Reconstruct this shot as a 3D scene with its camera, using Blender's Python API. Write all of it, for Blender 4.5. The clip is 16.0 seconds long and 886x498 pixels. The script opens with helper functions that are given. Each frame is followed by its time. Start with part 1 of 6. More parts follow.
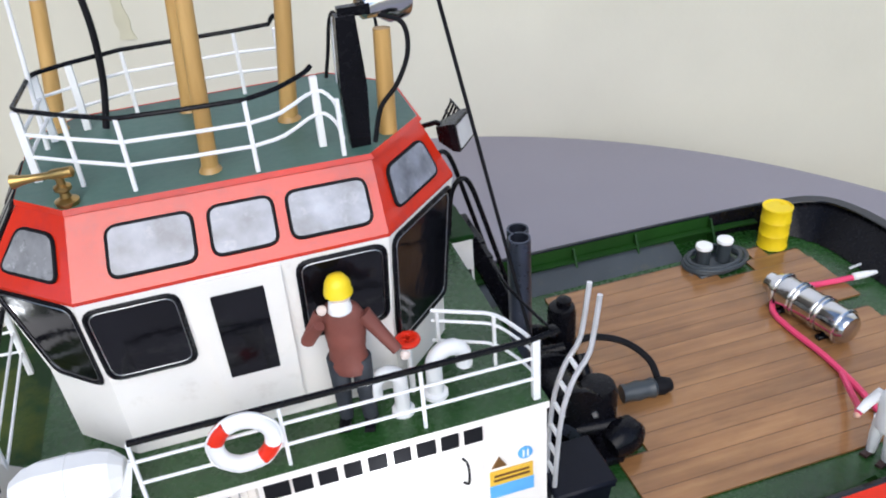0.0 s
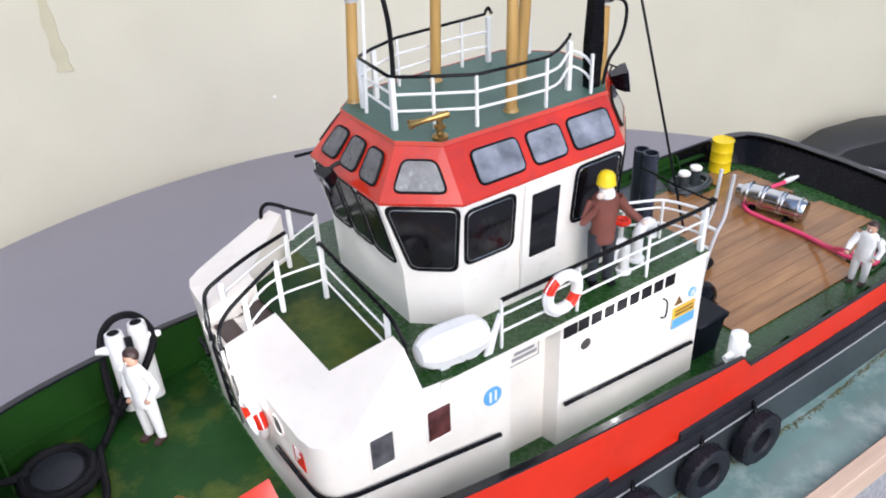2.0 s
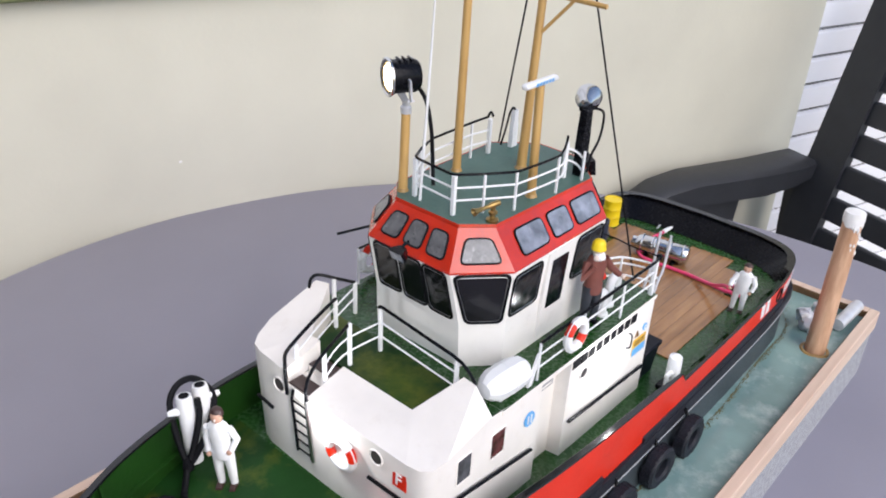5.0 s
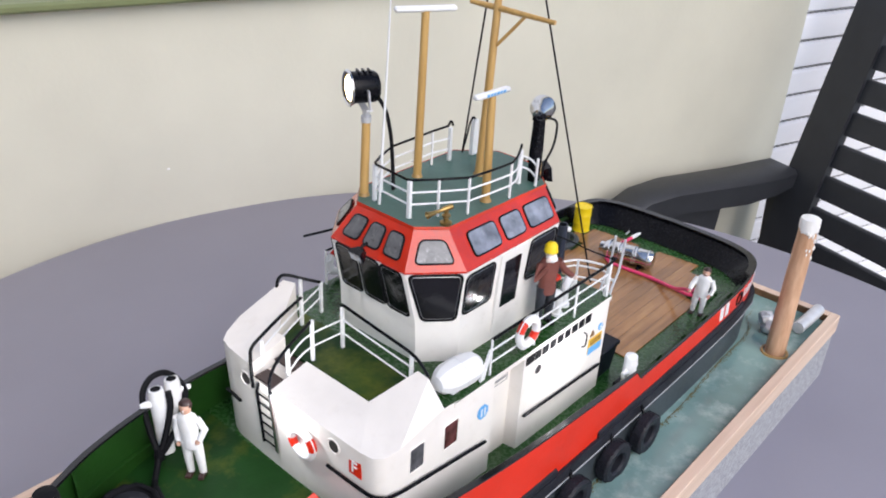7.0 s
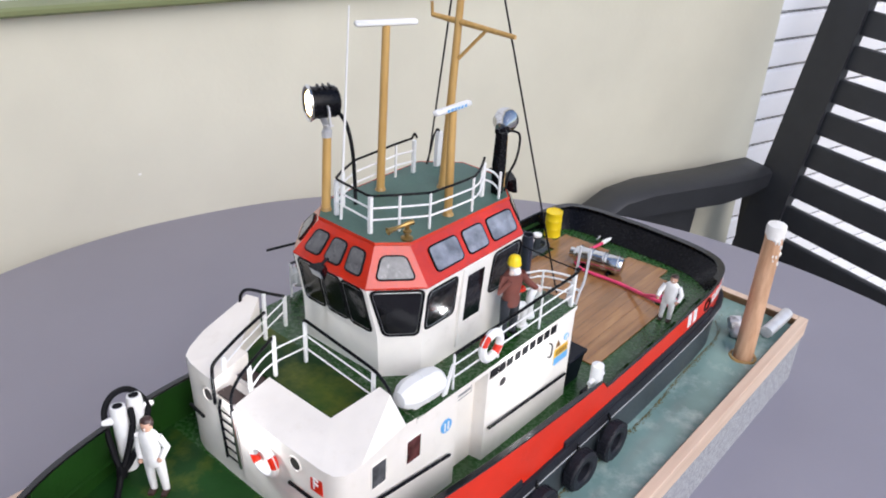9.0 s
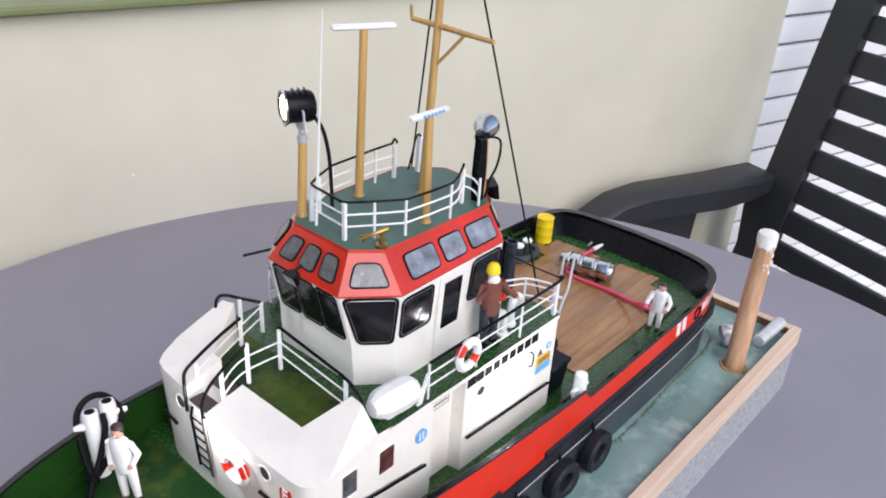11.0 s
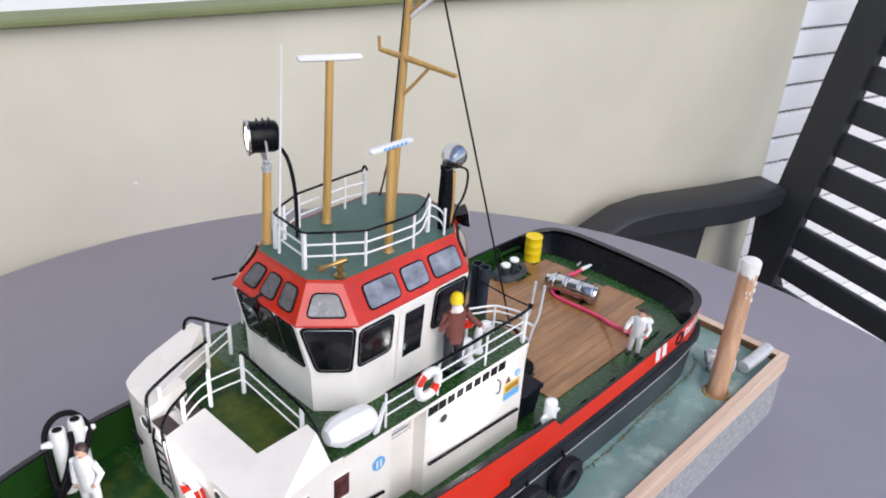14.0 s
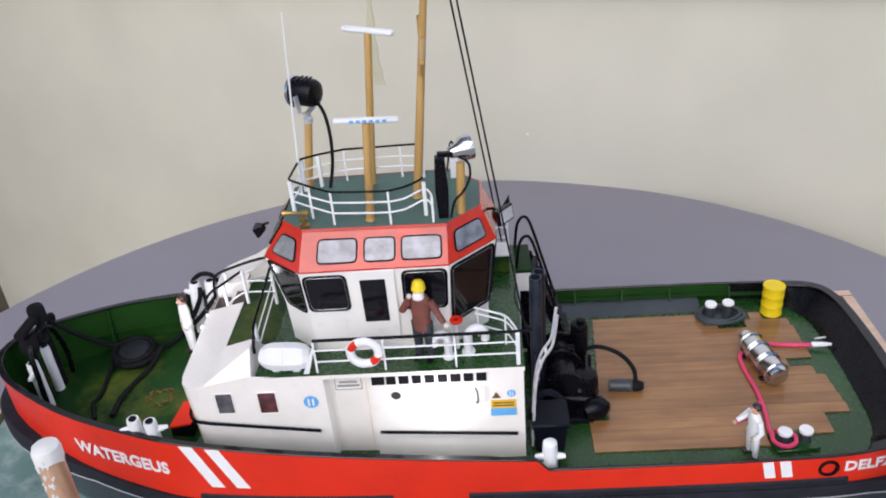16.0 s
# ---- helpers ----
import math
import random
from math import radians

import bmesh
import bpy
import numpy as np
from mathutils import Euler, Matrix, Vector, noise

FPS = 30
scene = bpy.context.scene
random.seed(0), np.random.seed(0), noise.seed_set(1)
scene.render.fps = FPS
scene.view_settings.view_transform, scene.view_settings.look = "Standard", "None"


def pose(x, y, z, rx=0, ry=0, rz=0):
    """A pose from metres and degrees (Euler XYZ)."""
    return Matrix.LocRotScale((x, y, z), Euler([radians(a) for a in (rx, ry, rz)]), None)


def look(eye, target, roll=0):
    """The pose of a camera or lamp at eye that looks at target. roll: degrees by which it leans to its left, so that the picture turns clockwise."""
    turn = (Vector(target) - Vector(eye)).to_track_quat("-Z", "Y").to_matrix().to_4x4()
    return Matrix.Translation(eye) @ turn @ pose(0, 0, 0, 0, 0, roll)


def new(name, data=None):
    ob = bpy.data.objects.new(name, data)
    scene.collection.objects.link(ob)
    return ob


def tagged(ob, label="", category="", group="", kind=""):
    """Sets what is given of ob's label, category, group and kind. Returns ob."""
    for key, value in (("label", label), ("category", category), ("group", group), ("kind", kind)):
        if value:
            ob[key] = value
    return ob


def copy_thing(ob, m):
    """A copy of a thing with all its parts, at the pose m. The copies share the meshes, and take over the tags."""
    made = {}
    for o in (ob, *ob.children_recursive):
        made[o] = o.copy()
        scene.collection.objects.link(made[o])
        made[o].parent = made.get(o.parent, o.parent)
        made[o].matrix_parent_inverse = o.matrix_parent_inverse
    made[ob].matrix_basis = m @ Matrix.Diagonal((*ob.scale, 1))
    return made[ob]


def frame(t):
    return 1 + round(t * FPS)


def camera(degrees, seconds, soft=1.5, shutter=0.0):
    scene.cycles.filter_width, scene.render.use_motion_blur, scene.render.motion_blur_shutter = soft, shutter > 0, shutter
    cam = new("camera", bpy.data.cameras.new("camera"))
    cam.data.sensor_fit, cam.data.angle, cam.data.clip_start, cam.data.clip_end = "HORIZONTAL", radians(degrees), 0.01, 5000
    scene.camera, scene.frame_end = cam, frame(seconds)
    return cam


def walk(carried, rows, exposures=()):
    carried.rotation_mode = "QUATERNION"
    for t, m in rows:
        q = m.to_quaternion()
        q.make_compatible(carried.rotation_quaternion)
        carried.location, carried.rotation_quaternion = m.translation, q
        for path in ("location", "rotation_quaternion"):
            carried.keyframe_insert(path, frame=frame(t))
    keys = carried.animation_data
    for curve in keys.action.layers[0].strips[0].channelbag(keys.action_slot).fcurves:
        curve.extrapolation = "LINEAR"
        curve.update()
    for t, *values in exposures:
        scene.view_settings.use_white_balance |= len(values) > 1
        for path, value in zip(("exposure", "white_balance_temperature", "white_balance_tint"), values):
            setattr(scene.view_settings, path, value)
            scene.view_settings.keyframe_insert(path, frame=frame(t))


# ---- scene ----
cam = camera(56.00, 16.0, soft=1.9)
PATH = [
    (0, (0.0611, -0.2747, 0.3274), (0.1599, 0.0952, 0.0839), -4.53),
    (0.5, (0.0328, -0.2716, 0.3234), (0.1478, 0.0857, 0.0683), -3.90),
    (1, (-0.0135, -0.2595, 0.3155), (0.1108, 0.0954, 0.0678), -5.46),
    (1.5, (-0.0795, -0.2583, 0.3239), (0.0842, 0.0811, 0.0792), -4.82),
    (2, (-0.1684, -0.3020, 0.3587), (0.0441, 0.0163, 0.1221), -2.56),
    (2.5, (-0.2139, -0.3015, 0.3655), (0.0266, 0.0013, 0.1353), -0.68),
    (3, (-0.2616, -0.2918, 0.3800), (0.0008, -0.0059, 0.1520), 1.27),
    (3.5, (-0.2884, -0.2802, 0.3814), (-0.0093, -0.0065, 0.1586), 2.62),
    (4, (-0.2986, -0.2620, 0.3729), (-0.0069, -0.0004, 0.1515), 1.97),
    (4.5, (-0.3113, -0.2581, 0.3882), (-0.0126, -0.0035, 0.1680), 2.41),
    (5, (-0.3153, -0.2746, 0.4194), (-0.0140, -0.0214, 0.2013), 2.99),
    (7.5, (-0.3180, -0.3136, 0.4297), (-0.0142, -0.0586, 0.2172), 3.21),
    (8, (-0.3092, -0.3163, 0.4294), (-0.0022, -0.0667, 0.2149), 3.31),
    (8.5, (-0.3109, -0.3128, 0.4369), (-0.0032, -0.0655, 0.2210), 3.46),
    (9, (-0.3049, -0.3168, 0.4408), (0.0022, -0.0686, 0.2248), 3.33),
    (9.5, (-0.3034, -0.3181, 0.4387), (0.0045, -0.0703, 0.2236), 3.54),
    (10, (-0.2974, -0.3221, 0.4401), (0.0100, -0.0739, 0.2248), 3.54),
    (12.5, (-0.2763, -0.3299, 0.4485), (0.0209, -0.0710, 0.2315), 3.48),
    (13, (-0.2738, -0.3353, 0.4548), (0.0224, -0.0754, 0.2374), 3.46),
    (13.5, (-0.2714, -0.3407, 0.4545), (0.0249, -0.0801, 0.2381), 3.51),
    (14, (-0.2550, -0.3505, 0.4635), (0.0383, -0.0879, 0.2455), 3.70),
    (14.5, (-0.1563, -0.4069, 0.4737), (0.0551, -0.0762, 0.2537), 1.56),
    (15, (-0.0454, -0.4812, 0.4868), (0.0872, -0.1108, 0.2685), -0.70),
    (15.5, (0.0280, -0.4946, 0.4644), (0.0732, -0.1089, 0.2371), -4.11),
    (16, (0.1299, -0.4967, 0.4688), (0.1043, -0.1113, 0.2379), -4.99),
]
walk(cam, [(t, look(e, g, r)) for t, e, g, r in PATH], exposures=[(0.0, 0.42, 6350, 10), (1.5, 0.53, 6500, 11), (3.0, 0.47, 6600, 13), (9.0, 0.39, 6600, 12.5), (14.0, 0.31, 6600, 12.5), (16.0, 0.17, 6500, 13.5)])

# ---- world and sun ----
world = bpy.data.worlds.new("sky")
scene.world = world
world.use_nodes = True
wn = world.node_tree
sky = wn.nodes.new("ShaderNodeTexSky")
sky.sky_type = "NISHITA"
sky.sun_disc = False
sky.sun_elevation, sky.sun_rotation = radians(41), radians(195)
wn.links.new(sky.outputs[0], wn.nodes["Background"].inputs[0])
wn.nodes["Background"].inputs[1].default_value = 0.15
sun = bpy.data.lights.new("sun", "SUN")
sun.energy, sun.angle, sun.color = 1.55, radians(55), (1.0, 0.965, 0.93)
sun_ob = new("sun", sun)
sun_ob.rotation_euler = (radians(49), 0, radians(-15))


# ---- materials ----
def material(name, color, rough=0.5, metal=0.0, vary=0.12, scale=30.0, bump=0.05, fine=400.0, coat=0.0, dirt_sheen=None, dirt_sheen_amount=0.0, spec=0.5, dirt_scale=0.0, dirt_from=0.56, dirt_to=0.72):
    """A painted or plain surface: base colour with broad mottling, fine grain, optional blotches of dirt or painted
    sheen, and slight relief.
    """
    m = bpy.data.materials.new(name)
    m.use_nodes = True
    t = m.node_tree
    n, l = t.nodes, t.links
    b = n["Principled BSDF"]
    co = n.new("ShaderNodeTexCoord")
    broad = n.new("ShaderNodeTexNoise")
    broad.inputs["Scale"].default_value, broad.inputs["Detail"].default_value = scale, 5
    grain = n.new("ShaderNodeTexNoise")
    grain.inputs["Scale"].default_value, grain.inputs["Detail"].default_value = fine, 3
    l.new(co.outputs["Object"], broad.inputs["Vector"])
    l.new(co.outputs["Object"], grain.inputs["Vector"])
    ramp = n.new("ShaderNodeValToRGB")
    ramp.color_ramp.elements[0].position, ramp.color_ramp.elements[1].position = 0.3, 0.7
    ramp.color_ramp.elements[0].color = (*[c * (1 - vary) for c in color], 1)
    ramp.color_ramp.elements[1].color = (*[min(1, c * (1 + vary * 0.6)) for c in color], 1)
    l.new(broad.outputs["Fac"], ramp.inputs[0])
    out = ramp.outputs[0]
    if dirt_sheen:
        blot = n.new("ShaderNodeTexNoise")
        blot.inputs["Scale"].default_value, blot.inputs["Detail"].default_value, blot.inputs["Roughness"].default_value = dirt_scale or scale * 2.3, 8, 0.7
        l.new(co.outputs["Object"], blot.inputs["Vector"])
        cut = n.new("ShaderNodeMapRange")
        cut.inputs["From Min"].default_value, cut.inputs["From Max"].default_value = dirt_from, dirt_to
        cut.inputs["To Max"].default_value = dirt_sheen_amount
        l.new(blot.outputs["Fac"], cut.inputs["Value"])
        mix = n.new("ShaderNodeMix")
        mix.data_type = "RGBA"
        l.new(cut.outputs[0], mix.inputs["Factor"])
        l.new(out, mix.inputs[6])
        mix.inputs[7].default_value = (*dirt_sheen, 1)
        out = mix.outputs[2]
    l.new(out, b.inputs["Base Color"])
    rr = n.new("ShaderNodeMapRange")
    rr.inputs["To Min"].default_value, rr.inputs["To Max"].default_value = max(0.02, rough - 0.1), min(1, rough + 0.1)
    l.new(grain.outputs["Fac"], rr.inputs["Value"])
    l.new(rr.outputs[0], b.inputs["Roughness"])
    b.inputs["Metallic"].default_value = metal
    b.inputs["Coat Weight"].default_value = coat
    b.inputs["Specular IOR Level"].default_value = spec
    if bump:
        bp = n.new("ShaderNodeBump")
        bp.inputs["Strength"].default_value, bp.inputs["Distance"].default_value = bump, 0.0006
        l.new(grain.outputs["Fac"], bp.inputs["Height"])
        l.new(bp.outputs[0], b.inputs["Normal"])
    return m


def wood(name, dark, light, scale, axis, rough=0.45, bump=0.15, blotch=0.0):
    """Wood with grain along one axis of the object, differing from piece to piece."""
    m = bpy.data.materials.new(name)
    m.use_nodes = True
    t = m.node_tree
    n, l = t.nodes, t.links
    b = n["Principled BSDF"]
    co, info = n.new("ShaderNodeTexCoord"), n.new("ShaderNodeObjectInfo")
    mp = n.new("ShaderNodeMapping")
    stretch = [1.0, 1.0, 1.0]
    stretch[axis] = 0.06
    mp.inputs["Scale"].default_value = stretch
    add = n.new("ShaderNodeVectorMath")
    l.new(co.outputs["Object"], add.inputs[0])
    l.new(info.outputs["Random"], add.inputs[1])
    l.new(add.outputs[0], mp.inputs["Vector"])
    no = n.new("ShaderNodeTexNoise")
    no.inputs["Scale"].default_value, no.inputs["Detail"].default_value = scale, 6
    l.new(mp.outputs[0], no.inputs["Vector"])
    big = n.new("ShaderNodeTexNoise")
    big.inputs["Scale"].default_value = scale * 0.06
    l.new(add.outputs[0], big.inputs["Vector"])
    mean = n.new("ShaderNodeMath")
    mean.operation = "MULTIPLY_ADD"
    mean.inputs[1].default_value, mean.inputs[2].default_value = 0.4, 0.0
    l.new(big.outputs["Fac"], mean.inputs[0])
    sm = n.new("ShaderNodeMath")
    sm.operation = "MULTIPLY_ADD"
    sm.inputs[1].default_value = 0.6
    l.new(no.outputs["Fac"], sm.inputs[0])
    l.new(mean.outputs[0], sm.inputs[2])
    ramp = n.new("ShaderNodeValToRGB")
    ramp.color_ramp.elements[0].position, ramp.color_ramp.elements[1].position = 0.33, 0.66
    ramp.color_ramp.elements[0].color, ramp.color_ramp.elements[1].color = (*dark, 1), (*light, 1)
    l.new(sm.outputs[0], ramp.inputs[0])
    hsv = n.new("ShaderNodeHueSaturation")
    v = n.new("ShaderNodeMapRange")
    v.inputs["To Min"].default_value, v.inputs["To Max"].default_value = 0.9, 1.1
    l.new(info.outputs["Random"], v.inputs["Value"])
    l.new(v.outputs[0], hsv.inputs["Value"])
    l.new(ramp.outputs[0], hsv.inputs["Color"])
    out = hsv.outputs[0]
    if blotch:
        st = n.new("ShaderNodeMapping")
        wide = [1.0, 1.0, 1.0]
        wide[axis] = 0.3
        st.inputs["Scale"].default_value = wide
        l.new(co.outputs["Object"], st.inputs["Vector"])
        bl = n.new("ShaderNodeTexNoise")
        bl.inputs["Scale"].default_value, bl.inputs["Detail"].default_value, bl.inputs["Roughness"].default_value = 45, 6, 0.65
        l.new(st.outputs[0], bl.inputs["Vector"])
        cut = n.new("ShaderNodeMapRange")
        cut.inputs["From Min"].default_value, cut.inputs["From Max"].default_value, cut.inputs["To Max"].default_value = 0.42, 0.7, blotch
        l.new(bl.outputs["Fac"], cut.inputs["Value"])
        mix = n.new("ShaderNodeMix")
        mix.data_type = "RGBA"
        l.new(cut.outputs[0], mix.inputs["Factor"])
        l.new(out, mix.inputs[6])
        mix.inputs[7].default_value = (*[c * 0.45 for c in dark], 1)
        out = mix.outputs[2]
    l.new(out, b.inputs["Base Color"])
    b.inputs["Roughness"].default_value = rough
    bp = n.new("ShaderNodeBump")
    bp.inputs["Strength"].default_value, bp.inputs["Distance"].default_value = bump, 0.0004
    l.new(no.outputs["Fac"], bp.inputs["Height"])
    l.new(bp.outputs[0], b.inputs["Normal"])
    return m


def glow(name, color, strength):
    m = bpy.data.materials.new(name)
    m.use_nodes = True
    b = m.node_tree.nodes["Principled BSDF"]
    b.inputs["Base Color"].default_value = (*color, 1)
    b.inputs["Emission Color"].default_value = (*color, 1)
    b.inputs["Emission Strength"].default_value = strength
    return m


WHITE = material("white_paint", (0.86, 0.83, 0.785), 0.35, vary=0.05, scale=40, dirt_sheen=(0.5, 0.46, 0.38), dirt_sheen_amount=0.25)
CREAM = material("cream_white_paint", (0.87, 0.82, 0.765), 0.4, vary=0.06, scale=35, dirt_sheen=(0.62, 0.55, 0.46), dirt_sheen_amount=0.2)
BRIGHT = material("bright_white_plastic", (0.85, 0.85, 0.85), 0.4, vary=0.05, scale=60, bump=0.1)
RED = material("red_paint", (0.60, 0.028, 0.009), 0.22, vary=0.18, scale=45, coat=0.5, bump=0.15, dirt_sheen=(0.30, 0.030, 0.028), dirt_sheen_amount=0.6, dirt_from=0.5, dirt_to=0.75, spec=0.5)
DECKGREEN = material("clean_deck_green_paint", (0.015, 0.063, 0.012), 0.27, vary=0.3, scale=22, bump=0.15, spec=0.5)
BLUED = material("blued_steel_pipe", (0.06, 0.07, 0.10), 0.3, metal=0.7, vary=0.3, scale=60)
BULWARK = material("bulwark_green_paint", (0.011, 0.050, 0.007), 0.4, vary=0.3, scale=22, bump=0.15, spec=0.25)
HULLRED = material("hull_red_paint", (0.72, 0.028, 0.009), 0.34, vary=0.1, scale=25, coat=0.05, dirt_sheen=(0.5, 0.02, 0.010), dirt_sheen_amount=0.4, spec=0.3)
GREEN = material("deck_green_paint", (0.008, 0.040, 0.0075), 0.42, vary=0.35, scale=22, bump=0.15, dirt_sheen=(0.11, 0.122, 0.016), dirt_sheen_amount=0.6, spec=0.15, dirt_scale=16, dirt_from=0.5, dirt_to=0.64)
ROOF = material("grey_green_roof_paint", (0.055, 0.125, 0.10), 0.5, vary=0.2, scale=35, bump=0.15)
BLACK = material("black_gloss_paint", (0.004, 0.004, 0.006), 0.26, vary=0.3, scale=50, bump=0.1, spec=0.16)
CAPBLACK = material("black_enamel", (0.005, 0.005, 0.007), 0.16, vary=0.3, scale=50, bump=0.2, fine=120, spec=0.45)
RUBBER = material("black_rubber", (0.007, 0.007, 0.009), 0.62, vary=0.35, scale=60, bump=0.5, spec=0.14)
# lighter copy of the black rubber, bluish sky sheen mixed into its colour
TYRE = material("sky_tinted_black_rubber", (0.016, 0.017, 0.024), 0.55, vary=0.4, scale=60, bump=0.5, spec=0.3)
HULLGREY = material("dark_grey_hull_paint", (0.042, 0.052, 0.060), 0.4, vary=0.25, scale=25, bump=0.1, dirt_sheen=(0.15, 0.13, 0.06), dirt_sheen_amount=0.3)
GLASS = material("dark_window_film", (0.005, 0.005, 0.007), 0.11, vary=0.4, scale=60, bump=0.6, fine=70, spec=0.4)
# upper panes: sky reflection put into the colour as pale mottling, toned per face
GREYPANE = material("grey_pane_sky_sheen", (0.25, 0.265, 0.31), 0.14, vary=0.5, scale=90, bump=0.25, fine=250, coat=0.9, dirt_sheen=(0.42, 0.43, 0.46), dirt_sheen_amount=0.5)
FRONTPANE = material("dark_grey_pane_sheen", (0.13, 0.13, 0.135), 0.3, vary=0.4, scale=140, bump=0.3, fine=250, dirt_sheen=(0.4, 0.4, 0.4), dirt_sheen_amount=0.4)
CHAMPANE = material("pale_pane_sheen", (0.24, 0.24, 0.245), 0.3, vary=0.3, scale=160, bump=0.4, fine=250, dirt_sheen=(0.6, 0.6, 0.6), dirt_sheen_amount=0.6)
CHROME = material("chrome", (0.62, 0.62, 0.63), 0.16, metal=1.0, vary=0.1, scale=60, bump=0.05)
STEEL = material("brushed_steel", (0.52, 0.52, 0.53), 0.32, metal=1.0, vary=0.15, scale=90)
ALU = material("pale_aluminium", (0.66, 0.66, 0.68), 0.35, metal=0.35, vary=0.15, scale=90)
GLUE = material("amber_glue", (0.40, 0.24, 0.08), 0.35, vary=0.3, scale=90)
BRASS = material("brass", (0.46, 0.30, 0.11), 0.32, metal=1.0, vary=0.2, scale=80)
RUSTY = material("dull_rusty_brass", (0.24, 0.12, 0.04), 0.5, metal=0.5, vary=0.4, scale=90)
YELLOW = material("yellow_paint", (0.85, 0.62, 0.01), 0.4, vary=0.08, scale=60)
PINK = material("pink_hose_plastic", (0.80, 0.06, 0.17), 0.4, vary=0.1, scale=60)
BLUE = material("light_blue_print", (0.12, 0.40, 0.75), 0.4, vary=0.05, scale=60)
AMBER = material("amber_print", (0.75, 0.45, 0.05), 0.4, vary=0.05, scale=60)
GREYPRINT = material("grey_print", (0.30, 0.30, 0.31), 0.5, vary=0.05, scale=60)
BLACKPRINT = material("black_print", (0.012, 0.012, 0.014), 0.7, vary=0.05, scale=60, spec=0.05)
DARKBROWN = material("dark_brown_paint", (0.045, 0.022, 0.02), 0.4, vary=0.2, scale=60)
PORT = material("porthole_recess", (0.045, 0.04, 0.04), 0.4, vary=0.2, scale=60)
SKIN = material("figurine_skin_paint", (0.62, 0.36, 0.26), 0.6, vary=0.08, scale=60)
PALESKIN = material("pale_figurine_paint", (0.75, 0.62, 0.55), 0.6, vary=0.08, scale=60)
NAVY = material("navy_black_plastic", (0.006, 0.007, 0.013), 0.4, vary=0.3, scale=60, bump=0.1, spec=0.15)
JACKET = material("brown_jacket_paint", (0.19, 0.055, 0.04), 0.65, vary=0.25, scale=90, bump=0.3)
TROUSERS = material("dark_trousers_paint", (0.03, 0.035, 0.045), 0.7, vary=0.3, scale=90)
OVERALL = material("white_overall_paint", (0.84, 0.84, 0.84), 0.6, vary=0.08, scale=120, bump=0.3)
DOWEL = wood("varnished_dowel", (0.42, 0.24, 0.07), (0.60, 0.37, 0.13), 260, 2, 0.4)
PLANK = wood("oiled_deck_plank", (0.245, 0.112, 0.042), (0.385, 0.196, 0.078), 240, 0, 0.2, blotch=0.5)
CAULK = material("dark_caulking", (0.13, 0.06, 0.027), 0.7, vary=0.2, scale=60)
FRAMEWOOD = wood("pale_frame_wood", (0.64, 0.45, 0.33), (0.82, 0.63, 0.49), 150, 0, 0.5, blotch=0.1)
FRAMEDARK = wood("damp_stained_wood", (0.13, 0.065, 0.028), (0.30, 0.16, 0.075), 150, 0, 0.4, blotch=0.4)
POSTWOOD = wood("stained_post_wood", (0.38, 0.19, 0.095), (0.66, 0.42, 0.27), 200, 2, 0.45, 0.4, blotch=0.35)
SNOW = material("white_lime_crust", (0.82, 0.80, 0.77), 0.8, vary=0.1, scale=90, bump=0.8, fine=250)
SPECKLE = material("speckled_grey_covering", (0.38, 0.385, 0.41), 0.9, vary=0.2, scale=150, bump=0.8, fine=520, dirt_sheen=(0.21, 0.215, 0.23), dirt_sheen_amount=0.7, dirt_from=0.46, dirt_to=0.6)
SPECKLE.node_tree.nodes["Noise Texture.002"].inputs["Scale"].default_value = 420
WATER = material("turquoise_resin_water", (0.19, 0.305, 0.285), 0.14, vary=0.3, scale=14, bump=0.4, fine=60, dirt_sheen=(0.50, 0.58, 0.55), dirt_sheen_amount=0.65, dirt_from=0.5, dirt_to=0.72)
MOSS = material("olive_algae", (0.12, 0.11, 0.045), 0.8, vary=0.3, scale=90, bump=0.5)
TABLE = material("grey_lilac_table_top", (0.275, 0.262, 0.308), 0.6, vary=0.04, scale=8, bump=0.12, fine=900)
WALL = material("cream_plaster_wall", (0.615, 0.595, 0.495), 0.85, vary=0.07, scale=5.5, bump=0.35, fine=130)
# dull brown of the added screen that shades the left side
WESTSCREEN = material("brown_shading_screen", (0.16, 0.13, 0.10), 0.9, vary=0.25, scale=6, bump=0.4, fine=90)
SILL = material("moss_green_painted_sill", (0.17, 0.195, 0.085), 0.5, vary=0.1, scale=20)
UPPER = material("pale_blue_white_pane", (0.78, 0.80, 0.84), 0.5, vary=0.02, scale=6)
SHUTTER = material("white_shutter_plastic", (0.86, 0.86, 0.90), 0.45, vary=0.03, scale=10)
CHAIRBLACK = material("black_chair_plastic", (0.028, 0.030, 0.036), 0.5, vary=0.12, scale=25, bump=0.15)
GROUND = material("grey_paving_ground", (0.32, 0.30, 0.28), 0.9, vary=0.2, scale=4, bump=0.4, fine=90)
STAIN = material("green_damp_stain", (0.555, 0.53, 0.39), 0.9, vary=0.1, scale=20)
LAMPWARM = glow("lit_spot_lens", (1.0, 0.72, 0.36), 24.0)
LED = glow("white_led", (0.93, 0.95, 1.0), 30.0)

# ---- building helpers: all lengths below are centimetres, turned to metres when a mesh is made ----
S = 0.01


